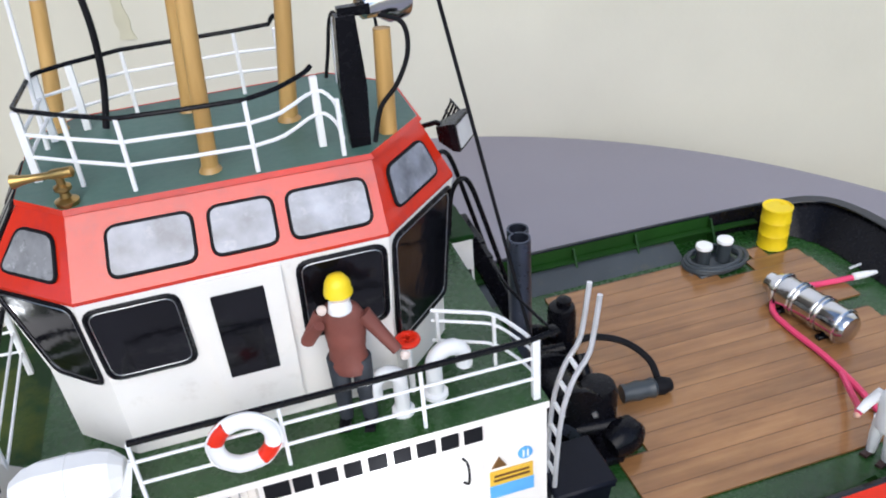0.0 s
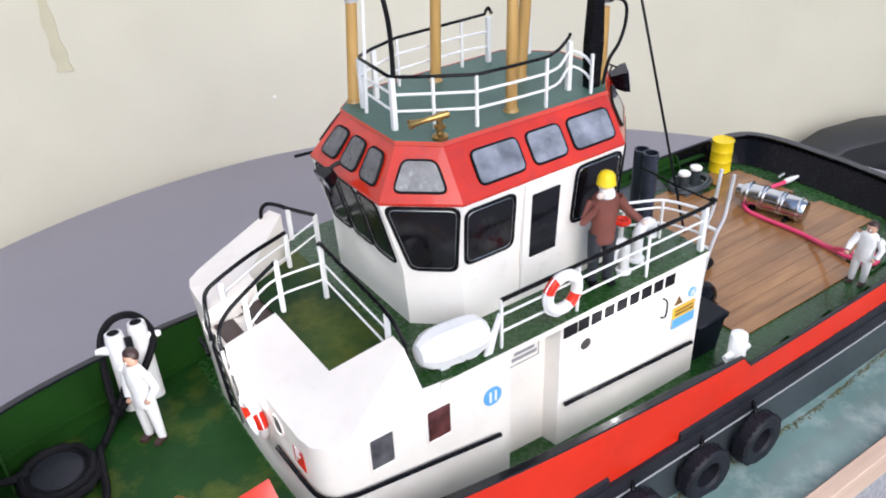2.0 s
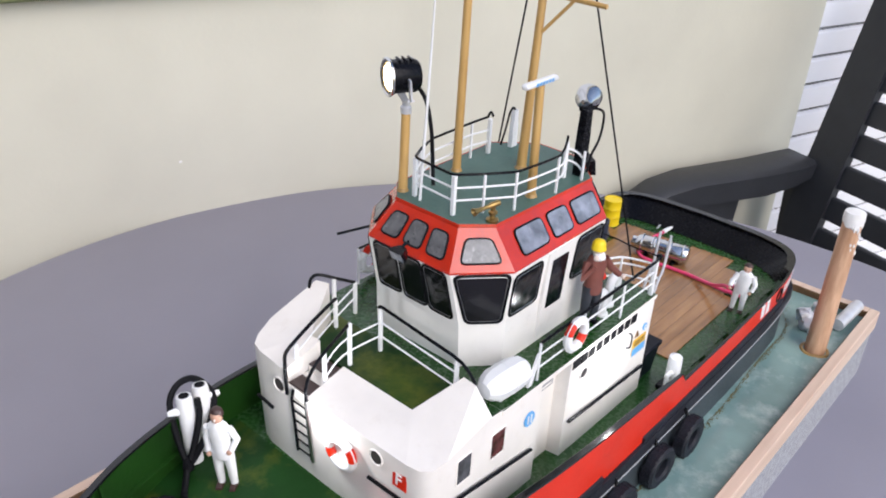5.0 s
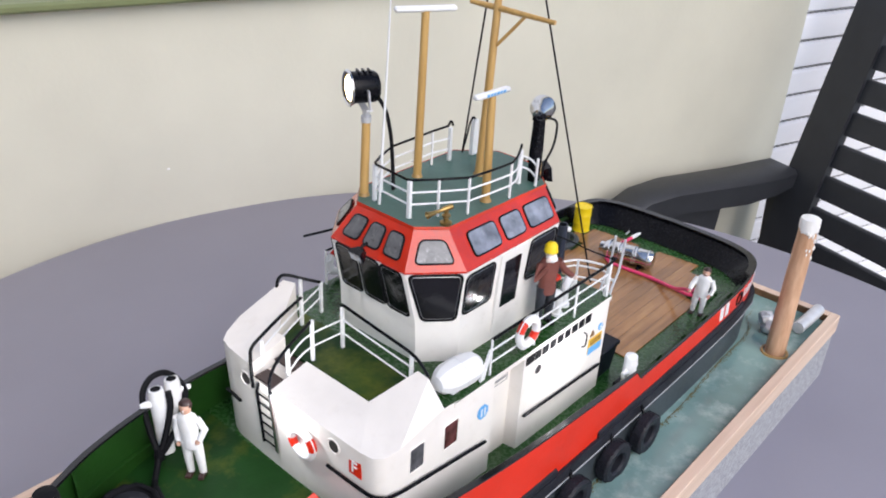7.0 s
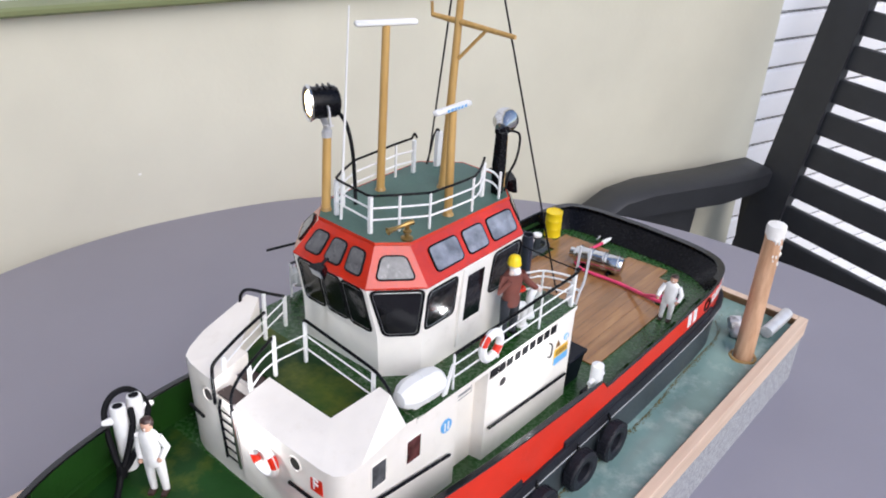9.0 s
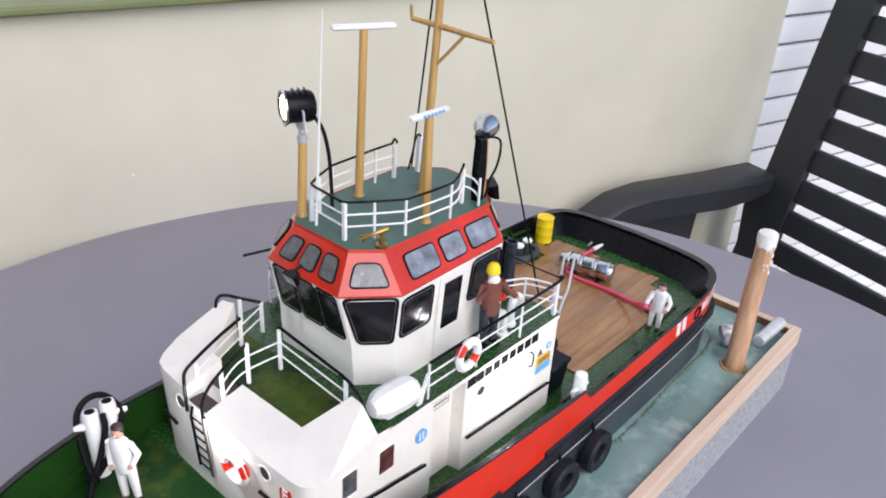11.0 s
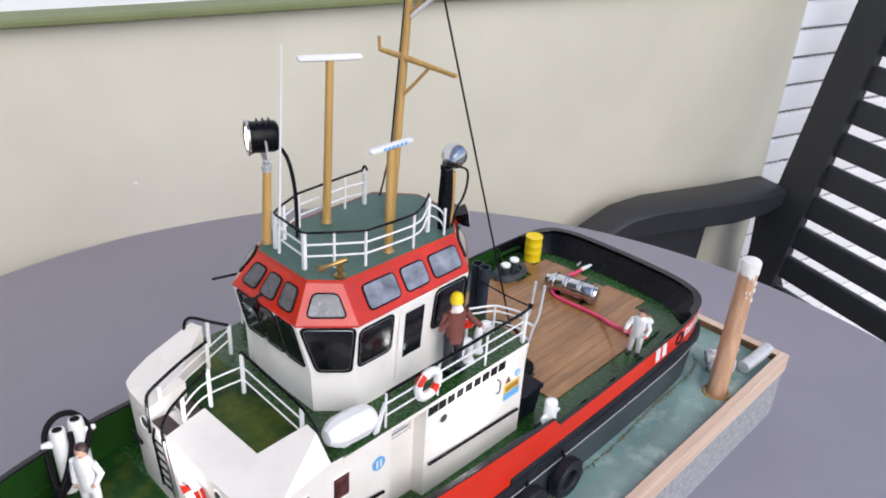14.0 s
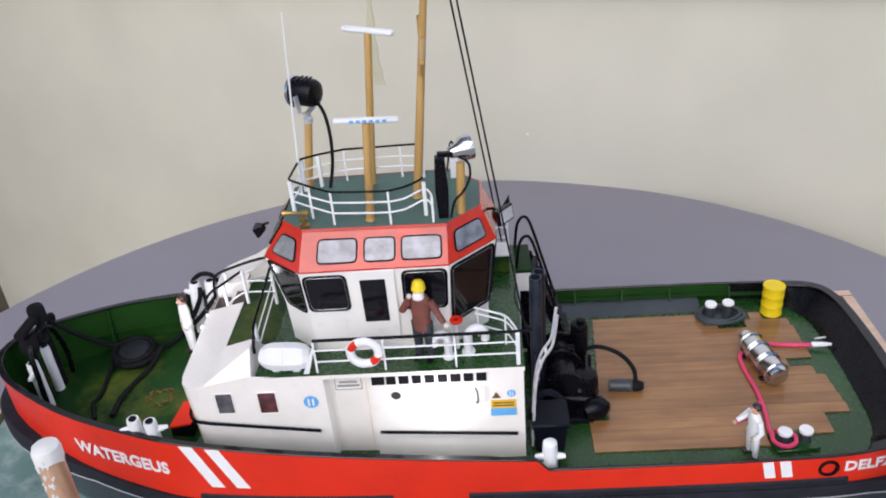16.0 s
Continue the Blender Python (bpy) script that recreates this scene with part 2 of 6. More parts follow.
def mesh_of(name, bm, mats, smooth=38):
    me = bpy.data.meshes.new(name)
    bmesh.ops.recalc_face_normals(bm, faces=bm.faces[:])
    bmesh.ops.scale(bm, vec=(S, S, S), verts=bm.verts[:])
    bm.to_mesh(me)
    bm.free()
    for m in mats if isinstance(mats, (list, tuple)) else [mats]:
        me.materials.append(m)
    if smooth:
        for p in me.polygons:
            p.use_smooth = True
        me.set_sharp_from_angle(angle=radians(smooth))
    return me


def thing(name, at, label, category, group="", kind="", turn=0.0):
    """A top-level thing: an empty at its base."""
    ob = new(name)
    ob.empty_display_size = 0.01
    ob.matrix_basis = pose(at[0] * S, at[1] * S, at[2] * S, 0, 0, turn)
    return tagged(ob, label, category, group, kind)


def solid(name, bm, mats, at, label, category, group="", kind="", turn=0.0, smooth=38):
    """A top-level thing that is one mesh."""
    ob = new(name, mesh_of(name, bm, mats, smooth))
    ob.matrix_basis = pose(at[0] * S, at[1] * S, at[2] * S, 0, 0, turn)
    return tagged(ob, label, category, group, kind)


def part(name, bm, mats, parent, label="", smooth=38):
    ob = new(name, mesh_of(name, bm, mats, smooth))
    ob.parent = parent
    return tagged(ob, label)


def shared(name, me, parent, m):
    """A further part on a mesh that exists already."""
    ob = new(name, me)
    ob.parent = parent
    ob.matrix_basis = m
    return ob


def B():
    return bmesh.new()


def box(bm, c, s, rot=None, bevel=0.0, mi=0, seg=1):
    r = bmesh.ops.create_cube(bm, size=1.0)
    vs = r["verts"]
    m = Matrix.Translation(c) @ (rot.to_4x4() if rot else Matrix()) @ Matrix.Diagonal((*s, 1))
    bmesh.ops.transform(bm, matrix=m, verts=vs)
    fs = list({f for v in vs for f in v.link_faces})
    for f in fs:
        f.material_index = mi
    if bevel:
        es = list({e for v in vs for e in v.link_edges})
        bmesh.ops.bevel(bm, geom=es, offset=bevel, segments=seg, affect="EDGES", profile=0.5)
    return bm


def loft(bm, rings, cap=True, closed=True, mi=0):
    """Skin through rings of points that have the same number of points."""
    vr = [[bm.verts.new(p) for p in r] for r in rings]
    n = len(vr[0])
    for a, b in zip(vr, vr[1:]):
        for i in range(n if closed else n - 1):
            j = (i + 1) % n
            bm.faces.new((a[i], a[j], b[j], b[i])).material_index = mi
    if cap:
        for r in (vr[0], vr[-1]):
            if len(r) > 2:
                bm.faces.new(r).material_index = mi
    return bm


def tube(bm, pts, r, seg=8, loop=False, mi=0, cap=True):
    """A round bar along points; r is one radius or one for each point."""
    pts = [Vector(p) for p in pts]
    n = len(pts)
    rr = r if isinstance(r, (list, tuple)) else [r] * n
    rings, ref = [], None
    for i, p in enumerate(pts):
        a = pts[i - 1] if (i or loop) else p
        b = pts[(i + 1) % n] if (i < n - 1 or loop) else p
        d = (b - a).normalized()
        if ref is None:
            ref = Vector((0, 0, 1)) if abs(d.z) < 0.9 else Vector((1, 0, 0))
        u = d.cross(ref).normalized()
        w = u.cross(d).normalized()
        ref = w
        rings.append([p + rr[i] * (math.cos(2 * math.pi * k / seg) * u + math.sin(2 * math.pi * k / seg) * w) for k in range(seg)])
    if loop:
        rings.append(rings[0])
        vr = [[bm.verts.new(p) for p in q] for q in rings[:-1]]
        for i in range(n):
            a, b = vr[i], vr[(i + 1) % n]
            for k in range(seg):
                bm.faces.new((a[k], a[(k + 1) % seg], b[(k + 1) % seg], b[k])).material_index = mi
        return bm
    return loft(bm, rings, cap, True, mi)


def lathe(bm, prof, seg=20, m=None, mi=0):
    """Turned shape from (radius, height) pairs about z."""
    rings = [[Vector((r * math.cos(2 * math.pi * k / seg), r * math.sin(2 * math.pi * k / seg), z)) for k in range(seg)] for r, z in prof]
    if m is not None:
        rings = [[m @ p for p in q] for q in rings]
    return loft(bm, rings, True, True, mi)


def aim(at, way, roll=0.0):
    """A frame at a place whose z axis goes the given way."""
    return Matrix.Translation(at) @ Vector(way).to_track_quat("Z", "Y").to_matrix().to_4x4() @ Matrix.Rotation(radians(roll), 4, "Z")


def smooth_line(pts, per=6, loop=False):
    """Catmull-Rom through points."""
    pts = [Vector(p) for p in pts]
    n, out = len(pts), []
    for i in range(n if loop else n - 1):
        p1, p2 = pts[i], pts[(i + 1) % n]
        p0 = pts[i - 1] if (i or loop) else p1 * 2 - p2
        p3 = pts[(i + 2) % n] if (i + 2 < n or loop) else p2 * 2 - p1
        for k in range(per):
            t = k / per
            out.append(0.5 * (2 * p1 + (p2 - p0) * t + (2 * p0 - 5 * p1 + 4 * p2 - p3) * t * t + (3 * p1 - p0 - 3 * p2 + p3) * t ** 3))
    if not loop:
        out.append(pts[-1])
    return out


def ring_on(quad, u0, u1, v0, v1, r=0.25, seg=4, skew=(0, 0, 0, 0)):
    """A rounded rectangle on a wall face. quad: lower left, lower right, upper right, upper left. u, v run 0 to 1. Gives points and the outward normal."""
    a, b, c, d = [Vector(p) for p in quad]

    def at(u, v):
        return (a * (1 - u) + b * u) * (1 - v) + (d * (1 - u) + c * u) * v

    k = [(u0 + skew[0], v0), (u1 + skew[1], v0), (u1 + skew[2], v1), (u0 + skew[3], v1)]
    p = [at(*q) for q in k]
    out = []
    for i in range(4):
        q, q0, q1 = p[i], p[i - 1], p[(i + 1) % 4]
        e0, e1 = (q0 - q).normalized(), (q1 - q).normalized()
        for s in range(seg + 1):
            t = s / seg
            out.append(q + e0 * r * (1 - t) ** 2 + e1 * r * t ** 2)
    n = (b - a).cross(d - a).normalized()
    return out, n


def window(parent, quad, u0, u1, v0, v1, pane_mat, gasket_mat, r=0.3, skew=(0, 0, 0, 0), g=0.09, out=0.02, gasket_glint=False):
    """A pane set in a rubber gasket on a wall face, with a thin steel line added as the gasket's highlight."""
    pts, n = ring_on(quad, u0, u1, v0, v1, r, 4, skew)
    bm = B()
    loft(bm, [[p + n * out for p in pts], [p - n * 0.12 for p in pts]])
    pane = part("pane", bm, pane_mat, parent, smooth=20)
    bm = B()
    tube(bm, [p + n * (out * 0.5) for p in pts], g, 6, loop=True)
    part("gasket", bm, gasket_mat, pane)
    if gasket_glint:
        mid = sum(pts, Vector()) / len(pts)
        bm = B()
        tube(bm, [mid + (p - mid) * 0.93 + n * (out + 0.02) for p in pts], 0.015, 5, loop=True)
        part("gasket_glint", bm, STEEL, pane)
    return pane


def letters(text, size, thick=0.03, bold=0.012):
    """The built-in letters as a bmesh in the xy plane, from the origin to the right, size high."""
    cu = bpy.data.curves.new("letters", "FONT")
    cu.body, cu.size, cu.extrude, cu.resolution_u = text, size * 1.38, thick, 3
    cu.offset = size * bold
    ob = bpy.data.objects.new("letters", cu)
    scene.collection.objects.link(ob)
    me = ob.evaluated_get(bpy.context.evaluated_depsgraph_get()).to_mesh()
    bm = bmesh.new()
    bm.from_mesh(me)
    bpy.data.objects.remove(ob)
    bpy.data.curves.remove(cu)
    return bm

# ---- setting: ground, wall with sill, shutter ----
TABLE_Z, GROUND_Z = -6.5, -82.0
WD = Vector((109, -35, 0)).normalized()      # along the wall
WN = Vector((-WD.y, WD.x, 0))                # away from the table
W0 = Vector((-8.4, 66.2, 0))


def along(s, z, out=0.0):
    """A place on the wall: s along it, z up, out towards the table."""
    p = W0 + WD * s - WN * out
    return Vector((p.x, p.y, z))


def wall_box(bm, s0, s1, z0, z1, o0, o1, bevel=0.0, mi=0):
    rot = Matrix((WD, WN, Vector((0, 0, 1)))).transposed()
    c = along((s0 + s1) / 2, (z0 + z1) / 2, (o0 + o1) / 2)
    return box(bm, c, (s1 - s0, o1 - o0, z1 - z0), rot, bevel, mi)


bm = B()
box(bm, (0, 0, GROUND_Z - 50), (40000, 40000, 100))
solid("ground", bm, GROUND, (0, 0, 0), "grey paved ground around the garden table", "ground", kind="structure")
CORNER = 146.6
bm = B()
wall_box(bm, -420, CORNER, GROUND_Z, 21.1, -25, 0)
wall_box(bm, -420, CORNER, 150, 240, -25, 0)
solid("wall_north", bm, WALL, (0, 0, 0), "cream plastered house wall with faint damp marks", "wall", kind="structure", smooth=0)
bm = B()
wall_box(bm, 28.5, 28.9, 0.35, 0.65, -0.1, 0.05, 0.04)
solid("plaster_chip", bm, SNOW, (0, 0, 0), "small pale chip in the cream plaster wall", "plaster chip")
bm = B()
wall_box(bm, -420, CORNER + 1, 21.1, 22.15, -22, 2.2, 0.3)
solid("trim", bm, SILL, (0, 0, 0), "moss-green painted window sill along the cream wall", "sill", kind="structure")
bm = B()
wall_box(bm, -420, CORNER, 22.15, 150, -12, -1.8)
solid("window_1", bm, UPPER, (0, 0, 0), "pale bluish white window panel above the sill", "window", kind="structure", smooth=0)
bm = B()
line = smooth_line([along(7.3, 21.2), along(7.0, 16.5), along(6.9, 12.5), along(7.1, 9.0), along(7.3, 6.7)], 6)
loft(bm, [[p + WD * w - WN * 0.15, p - WD * w - WN * 0.15, p - WD * w + WN * 0.3, p + WD * w + WN * 0.3] for p, w in zip(line, [0.32 + 0.12 * math.sin(i * 1.1) + 0.02 * i for i in range(len(line))])])
solid("damp_stain", bm, STAIN, (0, 0, 0), "green damp streak running down the cream wall", "stain", kind="structure")

shutter = thing("roller_shutter", (0, 0, 0), "white plastic roller shutter with dotted slat joints", "shutter", kind="structure")
for k in range(25):
    z = -80.95 + k * 5.4
    bm = B()
    prof = [(0.0, 0.0), (0.9, 0.5), (1.1, 2.6), (0.9, 4.7), (0.0, 5.25)]
    loft(bm, [[along(s, z + h, -2 + o) for o, h in prof] + [along(s, z + 5.25, -3.5), along(s, z, -3.5)] for s in (CORNER, CORNER + 160)])
    slat = part("slat", bm, SHUTTER, shutter)
    bm = B()
    for j in range(60):
        wall_box(bm, CORNER + 0.4 + j * 1.5, CORNER + 1.3 + j * 1.5, z + 5.16, z + 5.42, -2.6, -1.6)
    part("slot_row", bm, GREYPRINT, slat)
bm = B()
wall_box(bm, CORNER, CORNER + 160, GROUND_Z, 240, -30, -8)
wall_box(bm, CORNER, CORNER + 160, 53, 240, -8, -1)
solid("wall_east", bm, WALL, (0, 0, 0), "plain house wall behind the roller shutter", "wall", kind="structure", smooth=0)

# unseen screen, added to darken the left end of the house wall
bm = B()
wall_box(bm, -106, -84, GROUND_Z, 260, 0, 95)
solid("shading_screen_west", bm, WESTSCREEN, (0, 0, 0), "unseen plain brown screen added to shade the house wall's left end", "wall", kind="structure", smooth=0)

# ---- the garden table ----
table = thing("garden_table", (7.0, -5.0, GROUND_Z), "round lilac-grey garden table carrying the model tugboat", "table")
H = TABLE_Z - GROUND_Z
bm = B()
R = 64.0
lathe(bm, [(0.5, H - 3.0), (R - 1.6, H - 3.0), (R - 0.5, H - 2.6), (R, H - 1.6), (R, H - 0.9), (R - 0.4, H - 0.25), (R - 1.1, H), (0.5, H)], 160)
part("table_top", bm, TABLE, table)
for a in (45, 135, 225, 315):
    bm = B()
    c, s_ = math.cos(radians(a)), math.sin(radians(a))
    tube(bm, [(c * 38, s_ * 38, H - 2.9), (c * 42, s_ * 42, H * 0.5), (c * 47, s_ * 47, 0.0)], [2.4, 2.2, 1.8], 12)
    part("leg", bm, TABLE, table)
bm = B()
for a in (45, 135):
    c, s_ = math.cos(radians(a)), math.sin(radians(a))
    tube(bm, [(c * 38, s_ * 38, H - 4.5), (-c * 38, -s_ * 38, H - 4.5)], 1.5, 8)
part("brace", bm, TABLE, table)

# ---- the garden chair: stands along the wall, faces the table, its back towards the shutter ----
chair = thing("garden_chair", (0, 0, GROUND_Z), "black plastic reclining garden chair with slatted back", "chair")
G = -GROUND_Z
FOOT_Z = -72.2
CHAIR_DIR = Vector((109, -37, 0)).normalized()
CHAIR_FROM = Vector((-29, -31, 43.5))


def cw(s, out, z):
    p = Vector((-8, 64, z)) + CHAIR_DIR * s - Vector((-CHAIR_DIR.y, CHAIR_DIR.x, 0)) * out
    p = CHAIR_FROM + (p - CHAIR_FROM) * 1.085
    return p + Vector((0, 0, G))


for o in (7.0, 66.0):
    bm = B()
    rows = [(84, -16.6, 2.6), (90, -12.6, 2.9), (96, -9.8, 3.0), (102, -9.3, 3.2), (118, -10.2, 3.5), (125, -10.3, 3.6), (129, -10.2, 3.3), (134, -12.6, 2.4)]
    c = o + 3.5
    loft(bm, [[cw(s, c - w, z - d), cw(s, c - w - 0.1, z - 0.7), cw(s, c - w + 0.7, z), cw(s, c + w - 0.7, z), cw(s, c + w + 0.1, z - 0.7), cw(s, c + w, z - d)] for (s, z, w), d in zip(rows, (3, 3.6, 4, 4.2, 4.4, 3.8, 3.2, 3))])
    part("armrest", bm, CHAIRBLACK, chair, smooth=50)
    for foot, head in (((88, 96), (93, 114)), ((131, 137), (129, 135))):
        bm = B()
        loft(bm, [[cw(a, c - 1.6, z), cw(b, c - 1.6, z), cw(b, c + 1.6, z), cw(a, c + 1.6, z)] for a, b, z in ((head[0], head[1], -13.4), (head[0] + 1, head[1] - 1, -25), (foot[0] + 3, foot[1] + 5, -40), (foot[0], foot[1], FOOT_Z))])
        part("leg", bm, CHAIRBLACK, chair, smooth=25)


def back_s(z):
    return 129.7 + (z + 10) * 0.225


for o in (11.5, 62.0):
    bm = B()
    loft(bm, [[cw(back_s(z), o, z), cw(back_s(z), o + 6.8, z), cw(back_s(z) + 2.6, o + 6.4, z), cw(back_s(z) + 2.6, o + 0.3, z)] for z in (-44, -10, 20, 46)])
    part("back_upright", bm, CHAIRBLACK, chair, smooth=25)
for k in range(15):
    z = -39.1 + k * 5.45
    bm = B()
    loft(bm, [[cw(back_s(z + h) + d, o, z + h) for h, d in ((-1.8, 0.9), (1.8, 0.9), (1.95, 1.3), (1.8, 2.2), (-1.8, 2.2), (-1.95, 1.3))] for o in (18.2, 62.2)])
    part("slat", bm, CHAIRBLACK, chair, smooth=25)
bm = B()
loft(bm, [[cw(back_s(46 + h) + d, o, 46 + h) for h, d in ((-3, -0.3), (3, -0.3), (3.3, 1), (3, 3), (-3, 3))] for o in (11.0, 69.5)])
part("top_rail", bm, CHAIRBLACK, chair, smooth=25)
for k in range(7):
    bm = B()
    loft(bm, [[cw(92 + k * 5.6 + a, o, -33 - k * 0.5 + b) for a, b in ((-2.2, -0.9), (2.2, -0.9), (2.2, 0.6), (1.8, 0.9), (-1.8, 0.9), (-2.2, 0.6))] for o in (12.3, 68.0)])
    part("seat_slat", bm, CHAIRBLACK, chair, smooth=25)
for o in (13.6, 65.0):
    bm = B()
    loft(bm, [[cw(90, o + a, -36.5 + b), cw(132, o + a, -39.5 + b)][::1] for a, b in ((0, 0), (2.4, 0), (2.4, 3.0), (0, 3.0), (0, 0))], cap=False, closed=False)
    part("seat_rail", bm, CHAIRBLACK, chair, smooth=25)

# ---- display base with resin water ----
base = thing("display_base", (0, 0, TABLE_Z), "wooden tray of turquoise resin water under the tugboat", "display base")
BX0, BX1, BY0, BY1, TOP = -31.0, 46.35, -16.2, 16.2, 0.6 - TABLE_Z
bm = B()
box(bm, ((BX0 + BX1) / 2, 0, (TOP - 1.9) / 2), (BX1 - BX0 - 0.3, BY1 - BY0 - 0.3, TOP - 1.9))
part("side_covering", bm, SPECKLE, base, "speckled grey covering", smooth=0)
bm = B()
box(bm, ((BX0 + BX1) / 2, 0, TOP - 0.95), (BX1 - BX0 - 1.6, BY1 - BY0 - 1.6, 0.5))
part("water_surface", bm, WATER, base, "turquoise resin with pale ripples", smooth=0)
for y in (BY0 + 0.45, BY1 - 0.45):
    bm = B()
    box(bm, ((BX0 + BX1) / 2, y, TOP - 0.95), (BX1 - BX0, 0.9, 1.9), None, 0.06)
    bm.normal_update()
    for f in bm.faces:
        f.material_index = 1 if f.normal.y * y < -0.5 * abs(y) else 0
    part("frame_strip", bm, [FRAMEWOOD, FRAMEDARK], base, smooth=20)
for x in (BX0 + 0.5, BX1 - 0.5):
    bm = B()
    box(bm, (x, 0, TOP - 0.95), (1.0, BY1 - BY0 - 1.81, 1.9), None, 0.06)
    bm.normal_update()
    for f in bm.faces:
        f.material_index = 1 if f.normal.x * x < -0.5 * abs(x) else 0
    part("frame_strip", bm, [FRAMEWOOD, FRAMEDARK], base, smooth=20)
WATER_Z = TABLE_Z + TOP - 0.7


def mooring_post(at, top, lean, label):
    post = thing("mooring_post", at, label, "post", "mooring posts")
    rnd = random.Random(5)
    bm = B()
    seg, rings = 18, []
    for k in range(15):
        h = (top - at[2]) * k / 14
        rings.append([Vector((lean[0] * h + (0.88 + 0.03 * rnd.random() - 0.008 * k) * math.cos(2 * math.pi * j / seg), lean[1] * h + (0.88 + 0.03 * rnd.random() - 0.008 * k) * math.sin(2 * math.pi * j / seg), h)) for j in range(seg)])
    loft(bm, rings)
    part("shaft", bm, POSTWOOD, post)
    h = top - at[2]
    bm = B()
    loft(bm, [[Vector((lean[0] * (h + d) + r * (1 + 0.08 * rnd.random()) * math.cos(2 * math.pi * j / seg), lean[1] * (h + d) + r * (1 + 0.08 * rnd.random()) * math.sin(2 * math.pi * j / seg), h + d - (0.5 * rnd.random() if i == 0 else 0))) for j in range(seg)] for i, (r, d) in enumerate(((0.83, -0.6), (0.86, -0.1), (0.78, 0.25), (0.45, 0.4)))])
    part("lime_cap", bm, SNOW, post, "crusty white lime top")
    bm = B()
    for i in range(16):
        a, hh = rnd.uniform(3.4, 5.2), h - rnd.uniform(0.7, 4.2) * rnd.random() ** 0.5
        c = Vector((lean[0] * hh + 0.80 * math.cos(a), lean[1] * hh + 0.80 * math.sin(a), hh))
        bmesh.ops.create_icosphere(bm, subdivisions=1, radius=rnd.uniform(0.06, 0.15), matrix=Matrix.Translation(c) @ Matrix.Diagonal((1, 1, 2.2, 1)))
    part("lime_streak", bm, SNOW, post)
    bm = B()
    tube(bm, [(1.05 * math.cos(2 * math.pi * j / 20) * (1 + 0.12 * rnd.random()), 1.05 * math.sin(2 * math.pi * j / 20) * (1 + 0.12 * rnd.random()), 0.0) for j in range(20)], 0.15, 6, loop=True)
    part("foot_ring", bm, GLUE, post, "amber glue ring at the foot")
    return post


mooring_post((36.6, -13.7, WATER_Z), 12.6, (0.12, 0.04), "brown wooden mooring post with a lime-crusted white top")
mooring_post((-14.6, -13.8, WATER_Z), 12.6, (0.02, 0.03), "brown wooden mooring post beside the bow, white crusted top")
scrap = thing("bent_pipe_scrap", (42.5, -13.0, WATER_Z + 0.2), "grey metal pipe scrap lying in the water corner", "scrap")
bm = B()
tube(bm, [(-1.5, -1.0, 0.5), (1.0, -1.2, 0.6), (3.0, -1.3, 0.7)], 0.6, 12)
part("pipe", bm, ALU, scrap)
bm = B()
for i, p in enumerate(((-2.9, 1.0, 0.4), (-2.2, 0.4, 0.7), (-2.8, 1.6, 0.9), (0.6, 1.2, 0.4))):
    bmesh.ops.create_icosphere(bm, subdivisions=3, radius=0.95 - 0.1 * i, matrix=Matrix.Translation(p))
for v in bm.verts:
    v.co += Vector((noise.noise(v.co * 2), noise.noise(v.co * 2 + Vector((5, 0, 0))), noise.noise(v.co * 2 + Vector((0, 7, 0))))) * 0.35
part("lump", bm, ALU, scrap)
# ---- tugboat hull: x aft, y to starboard, z up ----
HALF = [(-24.6, 0), (-24.3, 1.3), (-23.4, 2.7), (-22, 4.0), (-20, 5.3), (-17, 6.9), (-13, 8.3), (-8, 9.5), (0, 10.2), (10, 10.4), (25, 10.4), (34, 10.2), (38, 9.7), (39.8, 8.9), (40.7, 7.5), (41.2, 5), (41.4, 0)]
side = [Vector((p.x, max(p.y, 0.0), 0)) for p in smooth_line([(x, b, 0) for x, b in HALF], 7)]
side[-1].y = 0.0
STEP = next(i for i, p in enumerate(side) if p.x > 15.2)
side[STEP:STEP] = [Vector((x, float(np.interp(x, [p.x for p in side[:90]], [p.y for p in side[:90]])), 0)) for x in (15.25, 15.4, 15.6, 15.8, 16.05) if x < side[STEP].x - 0.05]
HX, HBR = [p.x for p in side], [p.y for p in side]
outline = side + [Vector((p.x, -p.y, 0)) for p in reversed(side[1:-1])]
NO = len(outline)
normals = []
for i, p in enumerate(outline):
    d = outline[(i + 1) % NO] - outline[i - 1]
    normals.append(Vector((-d.y, d.x, 0)).normalized())
if normals[30].y < 0:
    normals = [-n for n in normals]


def breadth(x):
    return float(np.interp(x, HX[:100], HBR[:100]))


def deck_z(x):
    if x > 15:
        return 4.65
    if x > -8:
        return 4.65 + 1.05 * ((15 - x) / 23) ** 2
    return 5.7 + (-8 - x) * 0.005


def cap_z(x):
    fore = 7.05 + (3.1 * ((15 - x) / 39) ** 1.15 if x < 15 else 0)
    aft = 6.15 + (0.45 * ((x - 33) / 8) ** 2 if x > 33 else 0)
    t = min(1, max(0, (x - 15.3) / 0.7))
    return fore * (1 - t) + aft * t


def cap_in(x):
    """How much wider the cap grows inboard at bow and stern; forward, its black stands for shade in the deck gap."""
    return 0.5 if x > 37 else 0.22 * min(1, max(0, (15 - x) / 3))


def belt_z(x):
    return 3.75 + (3.2 * ((-8 - x) / 16.6) ** 1.5 if x < -8 else 0)


